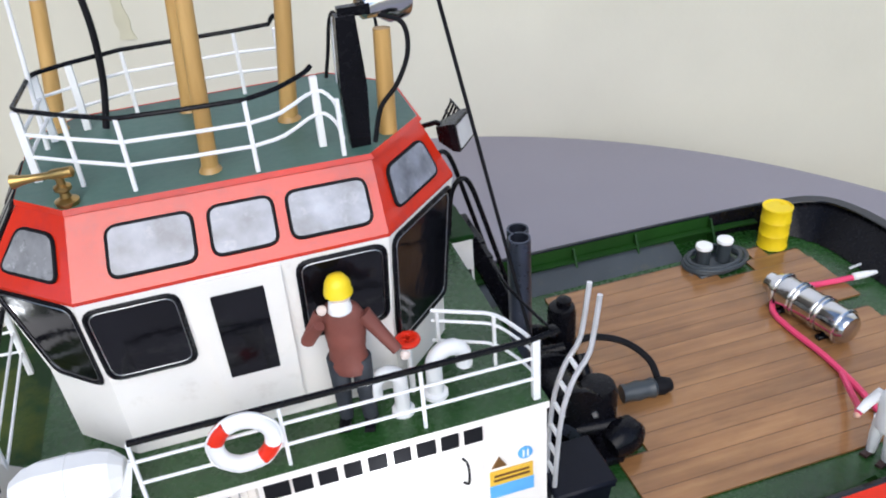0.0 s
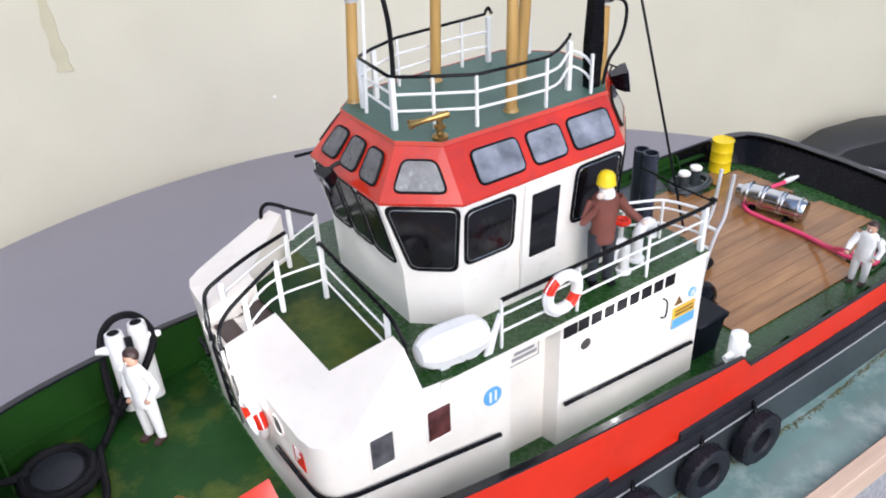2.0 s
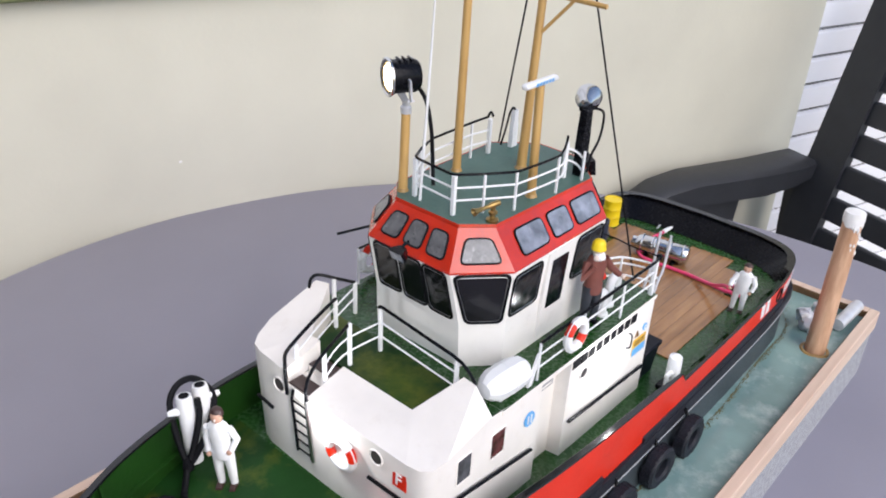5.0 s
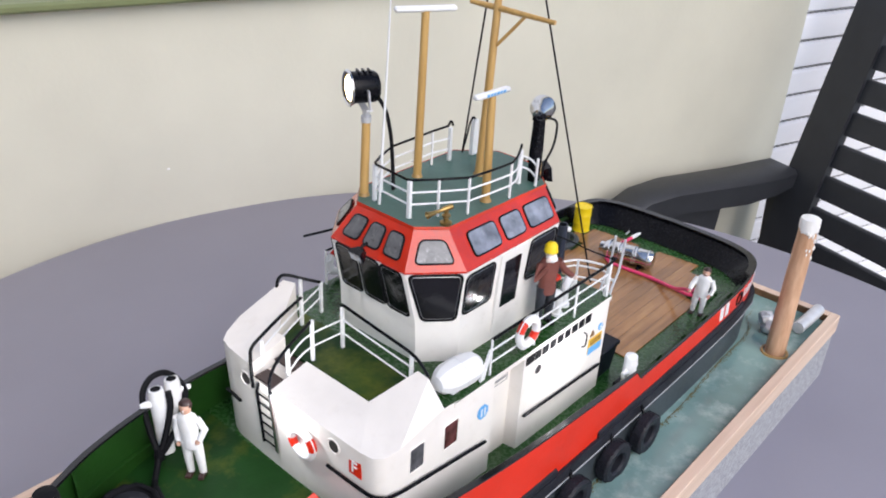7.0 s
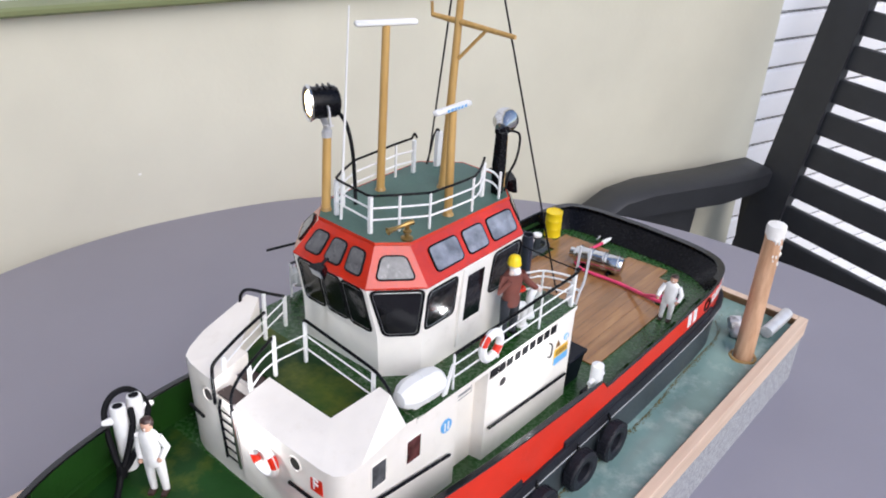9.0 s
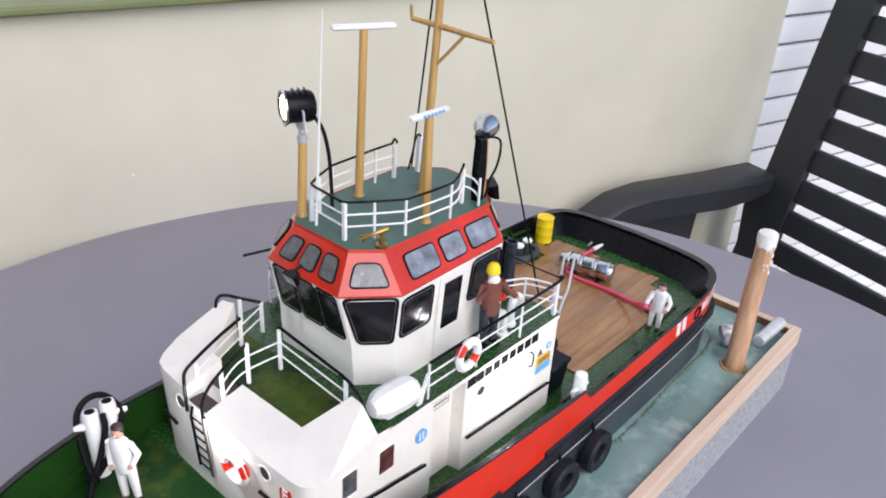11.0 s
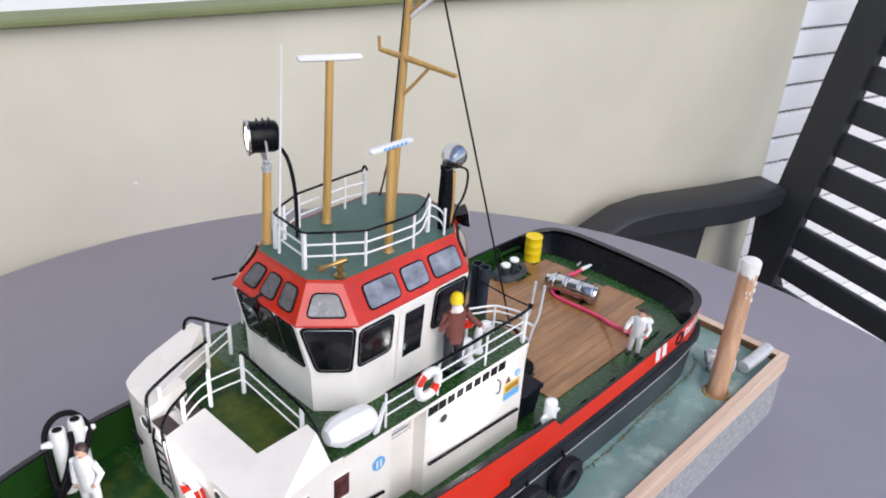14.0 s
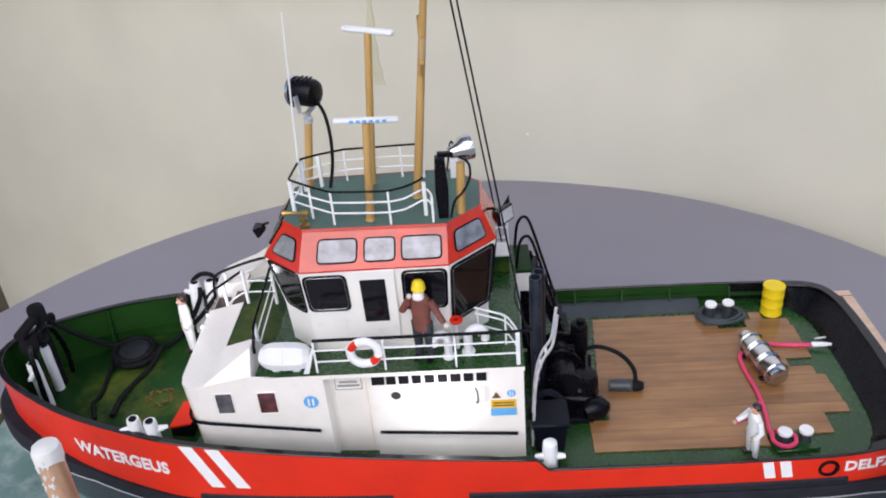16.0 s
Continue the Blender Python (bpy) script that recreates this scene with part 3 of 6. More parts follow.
def shell(levels):
    """Rings round the outline; each level gives (outward offset, height) for a place along the hull."""
    rings = []
    for f in levels:
        ring = []
        for p, n in zip(outline, normals):
            o, z = f(p.x)
            ring.append(Vector((p.x + n.x * o, p.y + n.y * o, z)))
        rings.append(ring)
    return rings


tug = thing("tugboat_hull", (0, 0, 0), "red and black model tugboat hull floating in resin water", "model boat")
bm = B()
loft(bm, shell([lambda x: (0.3 - 0.9 * min(1, max(0, (-8 - x) / 10)) - 0.6 * min(1, max(0, (x - 36) / 4)), WATER_Z - 0.3), lambda x: (0.12, 1.6), lambda x: (0.05, belt_z(x) - 0.9)]), cap=False)
part("lower_hull", bm, HULLGREY, tug, "dark grey lower hull")
bm = B()
loft(bm, shell([lambda x: (0, belt_z(x)), lambda x: (0, (belt_z(x) + cap_z(x)) / 2), lambda x: (0, cap_z(x))]), cap=False)
part("red_band", bm, HULLRED, tug, "glossy red upper hull band")
bm = B()
loft(bm, shell([lambda x: (-0.16, cap_z(x)), lambda x: (-0.34 - 2.1 * min(1, max(0, (x - 36.0) / 3.0)), deck_z(x) - 0.1 + 0.16 * min(1, max(0, (x - 36.0) / 2.0)))]), cap=False)
for f in bm.faces:
    if f.calc_center_median().x > 33.4:
        f.material_index = 1
part("bulwark_inside", bm, [BULWARK, BLACK], tug, "green bulwark lining, black at the stern")
bm = B()
rings = shell([lambda x: (0.05, cap_z(x) - 0.04), lambda x: (0.06, cap_z(x) + 0.02), lambda x: (0.02, cap_z(x) + 0.07), lambda x: (-0.13 - cap_in(x), cap_z(x) + 0.07), lambda x: (-0.18 - cap_in(x), cap_z(x) + 0.02), lambda x: (-0.18 - cap_in(x), cap_z(x) - 0.04)])
loft(bm, rings + [rings[0]], cap=False)
bmesh.ops.remove_doubles(bm, verts=bm.verts[:], dist=1e-4)
part("bulwark_cap", bm, CAPBLACK, tug, "black bulwark rail cap")
bm = B()


def bulge(x):
    return 0.28 + (0.7 * min(1, (-16 - x) / 6) if x < -16 else 0) + (0.35 * min(1, (x - 37) / 3) if x > 37 else 0)


rings = shell([lambda x: (-0.1, belt_z(x)), lambda x: (bulge(x) * 0.8, belt_z(x) - 0.05), lambda x: (bulge(x), belt_z(x) - 0.35), lambda x: (bulge(x), belt_z(x) - 0.95 - (bulge(x) - 0.28) * 0.7), lambda x: (-0.15, belt_z(x) - 1.12 - (bulge(x) - 0.28))])
loft(bm, rings, cap=False)
part("rubbing_belt", bm, TYRE, tug, "black rubber rubbing belt")
# grey strip modelled in place of the highlight on the belt's lower edge
bm = B()
rings = shell([lambda x: (bulge(x) + 0.0, belt_z(x) - 0.96 - (bulge(x) - 0.28) * 0.7), lambda x: (bulge(x) + 0.06, belt_z(x) - 1.03 - (bulge(x) - 0.28) * 0.7), lambda x: (bulge(x) - 0.05, belt_z(x) - 1.12 - (bulge(x) - 0.28) * 0.7)])
loft(bm, rings, cap=False)
part("belt_edge_glint", bm, GREYPRINT, tug, "thin grey strip as the highlight along the belt edge")
bm = B()
n = len(side)
left = [bm.verts.new((p.x, -max(p.y - 0.3, 0.01), deck_z(p.x))) for p in side]
right = [bm.verts.new((p.x, max(p.y - 0.3, 0.01), deck_z(p.x))) for p in side]
for i in range(n - 1):
    if HX[i + 1] > HX[i]:
        f = bm.faces.new((left[i], left[i + 1], right[i + 1], right[i]))
        f.material_index = 0 if HX[i] < -8.5 else 1
part("green_deck", bm, [GREEN, DECKGREEN], tug, "green painted deck, worn to yellow patches at the bow", smooth=20)
# stays inside the bulwark
for x in (-18.6, 20, 24, 28, 33):
    for s in (-1, 1):
        bm = B()
        b, z0, z1 = breadth(x) - 0.32, deck_z(x), cap_z(x) - 0.1
        loft(bm, [[(x - 0.06, s * b, z0), (x - 0.06, s * (b - 0.9), z0), (x - 0.06, s * (b - 0.15), z1), (x - 0.06, s * b, z1)], [(x + 0.06, s * b, z0), (x + 0.06, s * (b - 0.9), z0), (x + 0.06, s * (b - 0.15), z1), (x + 0.06, s * b, z1)]])
        part("bulwark_stay", bm, BULWARK, tug, smooth=10)
for s in (-1, 1):
    bm = B()
    loft(bm, [[(x, s * (breadth(x) - 0.36), 5.45), (x, s * (breadth(x) - 0.75), 5.42), (x, s * (breadth(x) - 0.75), 5.3), (x, s * (breadth(x) - 0.36), 5.3)] for x in np.linspace(16.5, 36, 16)])
    part("bulwark_ledge", bm, BULWARK, tug, "green ledge along the bulwark")
    bm = B()
    loft(bm, [[(x, s * (breadth(x) - 0.36), 6.45 - (x + 10) * 0.11), (x, s * (breadth(x) - 0.62), 6.43 - (x + 10) * 0.11), (x, s * (breadth(x) - 0.62), 6.33 - (x + 10) * 0.11), (x, s * (breadth(x) - 0.36), 6.33 - (x + 10) * 0.11)] for x in np.linspace(-20, -9, 14)])
    part("bulwark_ledge", bm, BULWARK, tug, "green ledge along the bulwark")


bm = B()
loft(bm, [[(x, 8.25, 4.66), (x, breadth(x) - 0.45, 5.28), (x, breadth(x) - 0.4, 4.6), (x, 8.3, 4.6)] for x in np.linspace(16.5, 30.4, 12)])
part("bulwark_foot_strip", bm, HULLGREY, tug, "dark grey strip along the starboard bulwark", smooth=10)


def hull_patch(parent, name, mat, x_top, x_bot, width, z_top, z_bot, out=0.035, side_=-1):
    """A painted stripe that follows the hull side."""
    bm = B()
    rings = []
    for k in range(6):
        t = k / 5
        x0, z = x_top + (x_bot - x_top) * t, z_top + (z_bot - z_top) * t
        rings.append([(x0, side_ * (breadth(x0) + out), z), (x0 + width, side_ * (breadth(x0 + width) + out), z), (x0 + width, side_ * (breadth(x0 + width) - 0.1), z), (x0, side_ * (breadth(x0) - 0.1), z)])
    loft(bm, rings)
    return part(name, bm, mat, parent)


def hull_name(text, x0, size, z_at, spacing, label, slope=0.0):
    """Letters that follow the port side."""
    bm = letters(text, size, 0.03, 0.035)
    w = max(v.co.x for v in bm.verts)
    for v in bm.verts:
        x = x0 + v.co.x * spacing / w
        v.co = Vector((x, -(breadth(x) + 0.045 + v.co.z), z_at + slope * (x - x0) + v.co.y))
    return part("name_lettering", bm, BRIGHT, tug, label, smooth=0)


for x in (-8.4, -6.6):
    hull_patch(tug, "white_stripe", BRIGHT, x, x + 1.6, 0.95, cap_z(x) - 0.15, 5.0)
for x in (29.75, 30.85):
    hull_patch(tug, "white_stripe", BRIGHT, x, x + 0.3, 0.7, 6.0, 4.6)
hull_name("WATERGEUS", -16.8, 1.05, 6.45, 7.2, "white ship name on the bow", -0.07)
hull_name("DELFZIJL", 35.1, 0.82, 4.85, 4.5, "white home port on the quarter")
bm = B()
lathe(bm, [(0.2, -0.1), (0.62, -0.1), (0.62, 0.06), (0.45, 0.1), (0.40, -0.02), (0.2, -0.05)], 18, aim((34.1, -breadth(34.1), 5.15), (0, -1, 0)) @ Matrix.Scale(1.1, 4))
part("fairlead", bm, BLACK, tug, "black mooring hole ring")

# rubber pads over the lower edge of the red band
for x0, x1 in ((-7.8, 5.6), (10.7, 35.5)):
    for s in (-1, 1):
        bm = B()
        xs = np.linspace(x0, x1, 24)
        loft(bm, [[(x, s * (breadth(x) - 0.1), belt_z(x)), (x, s * (breadth(x) + 0.16), belt_z(x)), (x, s * (breadth(x) + 0.16), belt_z(x) + 0.45), (x, s * (breadth(x) - 0.1), belt_z(x) + 0.6)] for x in xs])
        part("rubber_pad", bm, TYRE, tug, "black rubber pad along the hull side", smooth=25)

# algae line on the water beside the hull
bm = B()
rnd = random.Random(3)
for k in range(1100):
    x = rnd.choice((9.0, 15.0, 19.0, 26.0, 33.0, 36.0)) + rnd.gauss(0, 3.2)
    c = (x, -(breadth(x) + 0.35) - abs(rnd.gauss(0, 0.16)) - 0.2 * (1 + math.sin(x * 0.35)), WATER_Z + 0.02)
    bmesh.ops.create_icosphere(bm, subdivisions=1, radius=rnd.uniform(0.015, 0.055), matrix=Matrix.Translation(c) @ Matrix.Diagonal((2.6, 1, 0.15, 1)))
solid("algae_scum", bm, MOSS, (0, 0, 0), "brown algae scum floating beside the hull", "algae", kind="stuff")

# tyres hung on the port side
bm = B()
prof = [(1.45, -0.5), (1.62, -0.3), (1.62, 0.3), (1.45, 0.5), (0.95, 0.45), (0.8, 0.3), (0.8, -0.3), (0.95, -0.45)]
seg = 28
rings = [[Vector((r * math.cos(2 * math.pi * k / seg), z, r * math.sin(2 * math.pi * k / seg))) for r, z in prof] for k in range(seg)]
vr = [[bm.verts.new(p) for p in q] for q in rings]
for i in range(seg):
    a, b = vr[i], vr[(i + 1) % seg]
    for k in range(8):
        bm.faces.new((a[k], a[(k + 1) % 8], b[(k + 1) % 8], b[k]))
tyre = thing("tyre_fender", (16.5, -11.4, 1.3), "black rubber tyre hung on the hull as a fender", "tyre", "tyres along the hull")
part("tyre", bm, TYRE, tyre)
bm = B()
tube(bm, smooth_line([(0, 0.35, 1.4), (0.1, 0.55, 1.8), (0, 0.7, 2.2)], 4), 0.13, 6)
part("rope", bm, BLACK, tyre)
bm = B()
rnd = random.Random(8)
for k in range(26):
    a = 2 * math.pi * (k + 0.3 * rnd.random()) / 26
    for y in (-0.26, 0.0, 0.26):
        box(bm, (1.62 * math.cos(a), y + rnd.uniform(-0.05, 0.05), 1.62 * math.sin(a)), (rnd.uniform(0.05, 0.12), 0.2, 0.2), Matrix.Rotation(-a + rnd.uniform(-0.2, 0.2), 3, "Y"))
part("tread", bm, TYRE, tyre, smooth=0)
for x in (12.2, 7.0):
    copy_thing(tyre, pose(x * S, -(breadth(x) + 0.85) * S, 1.2 * S, 0, 0, -4))

# wooden deck: planks along the boat
OUT = [(19.4, -7.9), (19.4, -4.6), (20.9, -4.5), (20.9, -2.6), (20.4, -2.5), (21.2, 7.3), (29.9, 7.5), (30.2, 6.3), (33.3, 5.9), (34.2, 7.5), (36.9, 6.5), (37.1, 5.6), (37.2, 1.8), (35.2, 1.4), (35.2, 0.2), (37.4, 0.0), (37.8, -4.8), (35.9, -4.9), (35.9, -6.7), (33.8, -6.7), (29.3, -7.4)]


def spans(y):
    xs = []
    for (x0, y0), (x1, y1) in zip(OUT, OUT[1:] + OUT[:1]):
        if (y0 - y) * (y1 - y) < 0:
            xs.append(x0 + (x1 - x0) * (y - y0) / (y1 - y0))
    xs.sort()
    return list(zip(xs[::2], xs[1::2]))


wooden_deck = thing("wooden_deck", (0, 0, 4.66), "brown planked wooden working deck aft", "deck")
WIDE = 1.02
for k in range(16):
    y = -7.6 + WIDE * (k + 0.5)
    for x0, x1 in spans(y):
        if x1 - x0 < 0.6:
            continue
        bm = B()
        box(bm, ((x0 + x1) / 2, y, 0.06), (x1 - x0, WIDE - 0.03, 0.12), None, 0.012)
        part("plank", bm, PLANK, wooden_deck, smooth=0)
        bm = B()
        box(bm, ((x0 + x1) / 2 - 0.02, y + WIDE / 2, 0.03), (x1 - x0 - 0.1, 0.12, 0.16))
        part("caulking", bm, CAULK, wooden_deck, smooth=0)

# ---- deckhouse ----
house = thing("deckhouse", (0, 0, 0), "cream-white deckhouse with green upper deck", "deckhouse")
FOOT = [(14.7, 7.6, 12.3), (-3.0, 7.6, 12.3), (-3.1, 7.6, 13.9), (-5.8, 7.6, 13.1), (-7.2, 7.1, 12.8), (-7.9, 6.5, 12.8), (-8.2, 5.6, 12.9), (-8.29, 3.3, 12.75), (-8.3, 3.29, 12.0), (-8.35, 0, 12.0), (-8.25, -6.2, 11.9), (-8.08, -6.95, 11.85), (-7.6, -7.42, 11.85), (-6.6, -7.6, 12.0), (-3.1, -7.6, 12.75), (1.6, -7.6, 12.3), (1.75, -6.7, 12.3), (4.45, -6.7, 12.3), (4.6, -7.6, 12.3), (14.7, -7.6, 12.3)]
bm = B()
loft(bm, [[(x + 0.5 * min(1, max(0, (-5.8 - x) / 2.4)), y, 4.5) for x, y, z in FOOT], [(x, y, z) for x, y, z in FOOT]], cap=False)
part("house_wall", bm, CREAM, house, smooth=40)
bm = B()
for s in (-1, 1):
    e = 1.0 if s > 0 else 0.0
    A, N1, N2, K = ((-8.2, 5.6, 12.9), (-7.9, 6.5, 12.8), (-7.2, 7.1, 12.8), (-5.8, 7.6, 13.1)) if s > 0 else ((-8.25, -6.2, 11.9), (-8.08, -6.95, 11.85), (-7.6, -7.42, 11.85), (-6.6, -7.6, 12.0))
    Q = (-3.1, 7.6 * s, 12.75 + e * 1.15)
    PK, PO, I0, H0 = (-2.9 - 0.2 * (1 - e), 5.5 * s, 14.25 + e * 1.0), (-3.15, 6.4 * s, 14.2 + e * 1.0), (-2.7, 4.15 * s, 12.5) if s < 0 else (-2.9, 5.4, 12.5), (-5.6, 4.1 * s, 12.66 + e * 0.8)
    Q0 = (-3.0, 7.6 * s, 12.3)
    v = {k: bm.verts.new(p) for k, p in zip("ANBKQPORHZ", (A, N1, N2, K, Q, PK, PO, I0, H0, Q0))}
    for f in ("ANH", "NBH", "BKH", "KOH", "KQO", "OPH", "HPR", "RPOZ", "OQZ"):
        bm.faces.new([v[c] for c in f])
fa = [bm.verts.new(p) for p in ((-8.25, -6.2, 11.9), (-5.6, -4.1, 12.66), (-5.6, 1.3, 12.66), (-8.33, 1.3, 12.0), (-8.35, 0, 12.0))]
bm.faces.new(fa)
for q in (((-8.2, 5.6, 12.9), (-8.29, 3.3, 12.75), (-5.6, 3.3, 13.46), (-5.6, 4.1, 13.46)), ((-8.29, 3.3, 12.75), (-8.29, 3.3, 11.3), (-5.6, 3.3, 12.3), (-5.6, 3.3, 13.46)), ((-5.6, 3.3, 13.46), (-5.6, 3.3, 12.4), (-5.6, 4.1, 12.4), (-5.6, 4.1, 13.46)), ((-5.6, 4.1, 13.46), (-5.6, 4.1, 12.4), (-2.9, 5.4, 12.5))):
    bm.faces.new([bm.verts.new(p) for p in q])
box(bm, (-6.9, 2.3, 11.55), (2.7, 2.0, 0.5))
box(bm, (-6.05, 2.3, 12.0), (0.95, 2.0, 0.6))
part("sloping_hood", bm, CREAM, house, "sloping cream front hood", smooth=25)
for x, z in ((-7.6, 11.87), (-6.1, 12.36)):
    bm = B()
    box(bm, (x, 2.3, z), (1.0, 1.75, 0.14), None, 0.03)
    part("stair_tread", bm, DARKBROWN, house, "dark brown stair tread")
bm = B()
DK = [(-2.2, -4.12), (-2.2, -7.66), (14.78, -7.66), (14.78, 7.66), (-2.2, 7.66), (-2.2, 4.12)]
DF = [(-5.6, -4.12), (-2.2, -4.12), (-2.2, 5.7), (-2.85, 5.7), (-5.6, 4.12)]
loft(bm, [[(x, y, 12.28) for x, y in DK], [(x, y, 12.6) for x, y in DK]])
bm.normal_update()
for f in bm.faces:
    f.material_index = 0 if abs(f.normal.z) > 0.5 else 1
part("upper_deck", bm, [DECKGREEN, CREAM], house, "green painted upper deck", smooth=0)
bm = B()
loft(bm, [[(x, y, 12.28) for x, y in DF], [(x, y, 12.6) for x, y in DF]])
part("fore_upper_deck", bm, GREEN, house, "green deck worn to yellow patches", smooth=0)
for s in (-1, 1):
    bm = B()
    box(bm, (-2.53, s * (5.82 if s < 0 else 6.62), 12.44), (0.64, 3.4 if s < 0 else 1.8, 0.32))
    part("deck_edge_strip", bm, DECKGREEN, house, smooth=0)
# side openings
PORTQ = [(-8, -7.6, 5), (15, -7.6, 5), (15, -7.6, 13), (-8, -7.6, 13)]


def pq(x0, x1, z0, z1):
    return ((x0 + 8) / 23, (x1 + 8) / 23, (z0 - 5) / 8, (z1 - 5) / 8)


REDPANE = material("dark_pane_with_red_glow", (0.10, 0.035, 0.035), 0.15, vary=0.8, scale=110, bump=0.3)
GREYDARK = material("smoky_pane", (0.10, 0.10, 0.11), 0.15, vary=0.6, scale=110, bump=0.3)
window(house, PORTQ, *pq(-5.85, -4.65, 9.65, 11.4), GREYDARK, CREAM, 0.15, g=0.06)
window(house, PORTQ, *pq(-3.0, -1.72, 9.55, 11.35), REDPANE, CREAM, 0.15, g=0.06)


def porthole(parent, at, way, r=0.42):
    bm = B()
    lathe(bm, [(0.05, -0.15), (r * 0.8, -0.15), (r * 0.8, 0.02), (0.05, 0.02)], 20, aim(at, way))
    hole = part("porthole", bm, PORT, parent, "dark round porthole")
    bm = B()
    tube(bm, [aim(at, way) @ Vector((r * math.cos(2 * math.pi * k / 24), r * math.sin(2 * math.pi * k / 24), 0.02)) for k in range(24)], 0.055, 6, loop=True)
    part("rim", bm, CREAM, hole)


porthole(house, (6.25, -7.6, 10.6), (0, -1, 0), 0.4)
porthole(house, (-8.24, -4.05, 11.0), (-1, 0, 0), 0.48)
porthole(house, (-8.22, 3.9, 11.4), (-1, 0, 0), 0.48)


def bar_rail(parent, pts, name="hand_bar", r=0.11, mat=BLACK):
    bm = B()
    tube(bm, pts, r, 8)
    return part(name, bm, mat, parent, "black hand bar")


bar_rail(house, smooth_line([(-8.3, -3.5, 9.3), (-8.22, -6.2, 9.2), (-8.05, -7.05, 9.12), (-7.55, -7.6, 9.08), (-6.7, -7.8, 9.02)], 4)[:-1] + [Vector((x, -7.8, 9.0 - (x + 6.6) * 0.14)) for x in (-6.6, -4, -2, 0.9)])
bar_rail(house, [(4.9, -7.8, 7.6), (14.2, -7.8, 7.0)])
bar_rail(house, [(-8.12, 6.2, 9.3), (-8.27, 4.6, 9.3)])
bar_rail(house, smooth_line([(11.5, -7.66, 11.0), (11.62, -7.85, 10.9), (11.66, -7.88, 10.4), (11.62, -7.85, 9.9), (11.5, -7.66, 9.8)], 3), r=0.05)
# door seam in the alcove, notice, badges
bm = B()
box(bm, (3.1, -6.72, 8.6), (2.2, 0.08, 6.6), None, 0.03)
part("alcove_door", bm, CREAM, house, "flush cream door in the alcove", smooth=10)


def sign(name, at, w, h, mat, label, way="y", bars=(), category="sign"):
    """A thin plate with printed bars; faces port (y) or forward (x)."""
    m = Matrix.Rotation(radians(90), 3, "X") if way == "y" else Matrix.Rotation(radians(-90), 3, "Z") @ Matrix.Rotation(radians(90), 3, "X")
    ob = thing(name, at, label, category)
    bm = B()
    box(bm, (0, 0, 0), (w, h, 0.06))
    bmesh.ops.transform(bm, matrix=m.to_4x4(), verts=bm.verts[:])
    part("plate", bm, mat, ob, smooth=0)
    for cx, cy, bw, bh, bmat in bars:
        bm = B()
        box(bm, (cx, cy, 0.04), (bw, bh, 0.03))
        bmesh.ops.transform(bm, matrix=m.to_4x4(), verts=bm.verts[:])
        part("printed_bar", bm, bmat, ob, smooth=0)
    return ob


sign("notice_plate", (3.05, -6.8, 11.15), 1.9, 1.05, CREAM, "small grey-framed notice with dark print in the alcove", bars=[(0, 0.48, 1.82, 0.05, GREYPRINT), (0, -0.48, 1.82, 0.05, GREYPRINT), (-0.88, 0, 0.05, 0.9, GREYPRINT), (0.88, 0, 0.05, 0.9, GREYPRINT), (0, 0.14, 1.2, 0.16, GREYPRINT), (0, -0.16, 1.5, 0.18, GREYPRINT)])
# company lettering stands as plain dark blocks
word = thing("company_lettering", (0, -7.63, 0), "dark block lettering along the white deckhouse wall", "lettering")
for k, w in enumerate((0.86, 0.66, 0.66, 0.6, 0.66, 0.62, 0.68, 0.64, 0.68)):
    bm = B()
    x, z = 5.2 + k * 0.845, 11.92
    box(bm, (x, 0, z), (w * 0.98, 0.05, 0.66))
    part("letter_block", bm, BLACKPRINT, word, smooth=0)
sign("warning_sign", (13.3, -7.66, 9.25), 1.65, 1.25, AMBER, "amber and blue warning sign on the deckhouse wall", bars=[(0, -0.36, 1.7, 0.62, BLUE), (0, 0.42, 1.35, 0.09, RUSTY), (0, 0.2, 1.4, 0.1, RUSTY)])
bm = B()
lathe(bm, [(0.02, 0), (0.33, 0), (0.33, 0.05), (0.02, 0.05)], 3, aim((12.85, -7.62, 10.22), (0, -1, 0), 90))
solid("warning_triangle", bm, RUSTY, (0, 0, 0), "small brown warning triangle sticker on white wall", "sticker", smooth=0)
for at, r, lab in (((13.85, -7.62, 10.42), 0.28, "small round blue sticker above the warning sign"), ((0.55, -7.62, 10.4), 0.5, "round blue and white badge on the deckhouse wall")):
    badge = thing("round_badge", at, lab, "badge")
    bm = B()
    lathe(bm, [(0.02, 0), (r, 0), (r, 0.05), (0.02, 0.05)], 24, aim((0, 0, 0), (0, -1, 0)))
    part("disc", bm, BLUE, badge)
    for dx in (-0.3 * r, 0.3 * r):
        bm = B()
        box(bm, (dx, -0.06, 0), (r * 0.24, 0.04, r * 1.15))
        part("white_bar", bm, BRIGHT, badge, smooth=0)
fsign = thing("fire_sign", (-8.16, -5.7, 10.5), "red square sign with white letter F", "sign")
bm = B()
box(bm, (0, 0, 0), (0.06, 1.0, 1.25), None, 0.02)
part("plate", bm, HULLRED, fsign, smooth=0)
bm = letters("F", 0.78)
bmesh.ops.translate(bm, vec=(-0.3, -0.38, 0.03), verts=bm.verts[:])
bmesh.ops.transform(bm, matrix=(Matrix.Rotation(radians(-90), 3, "Z") @ Matrix.Rotation(radians(90), 3, "X")).to_4x4(), verts=bm.verts[:])
bmesh.ops.translate(bm, vec=(-0.01, 0, 0), verts=bm.verts[:])
part("letter", bm, BRIGHT, fsign, smooth=0)

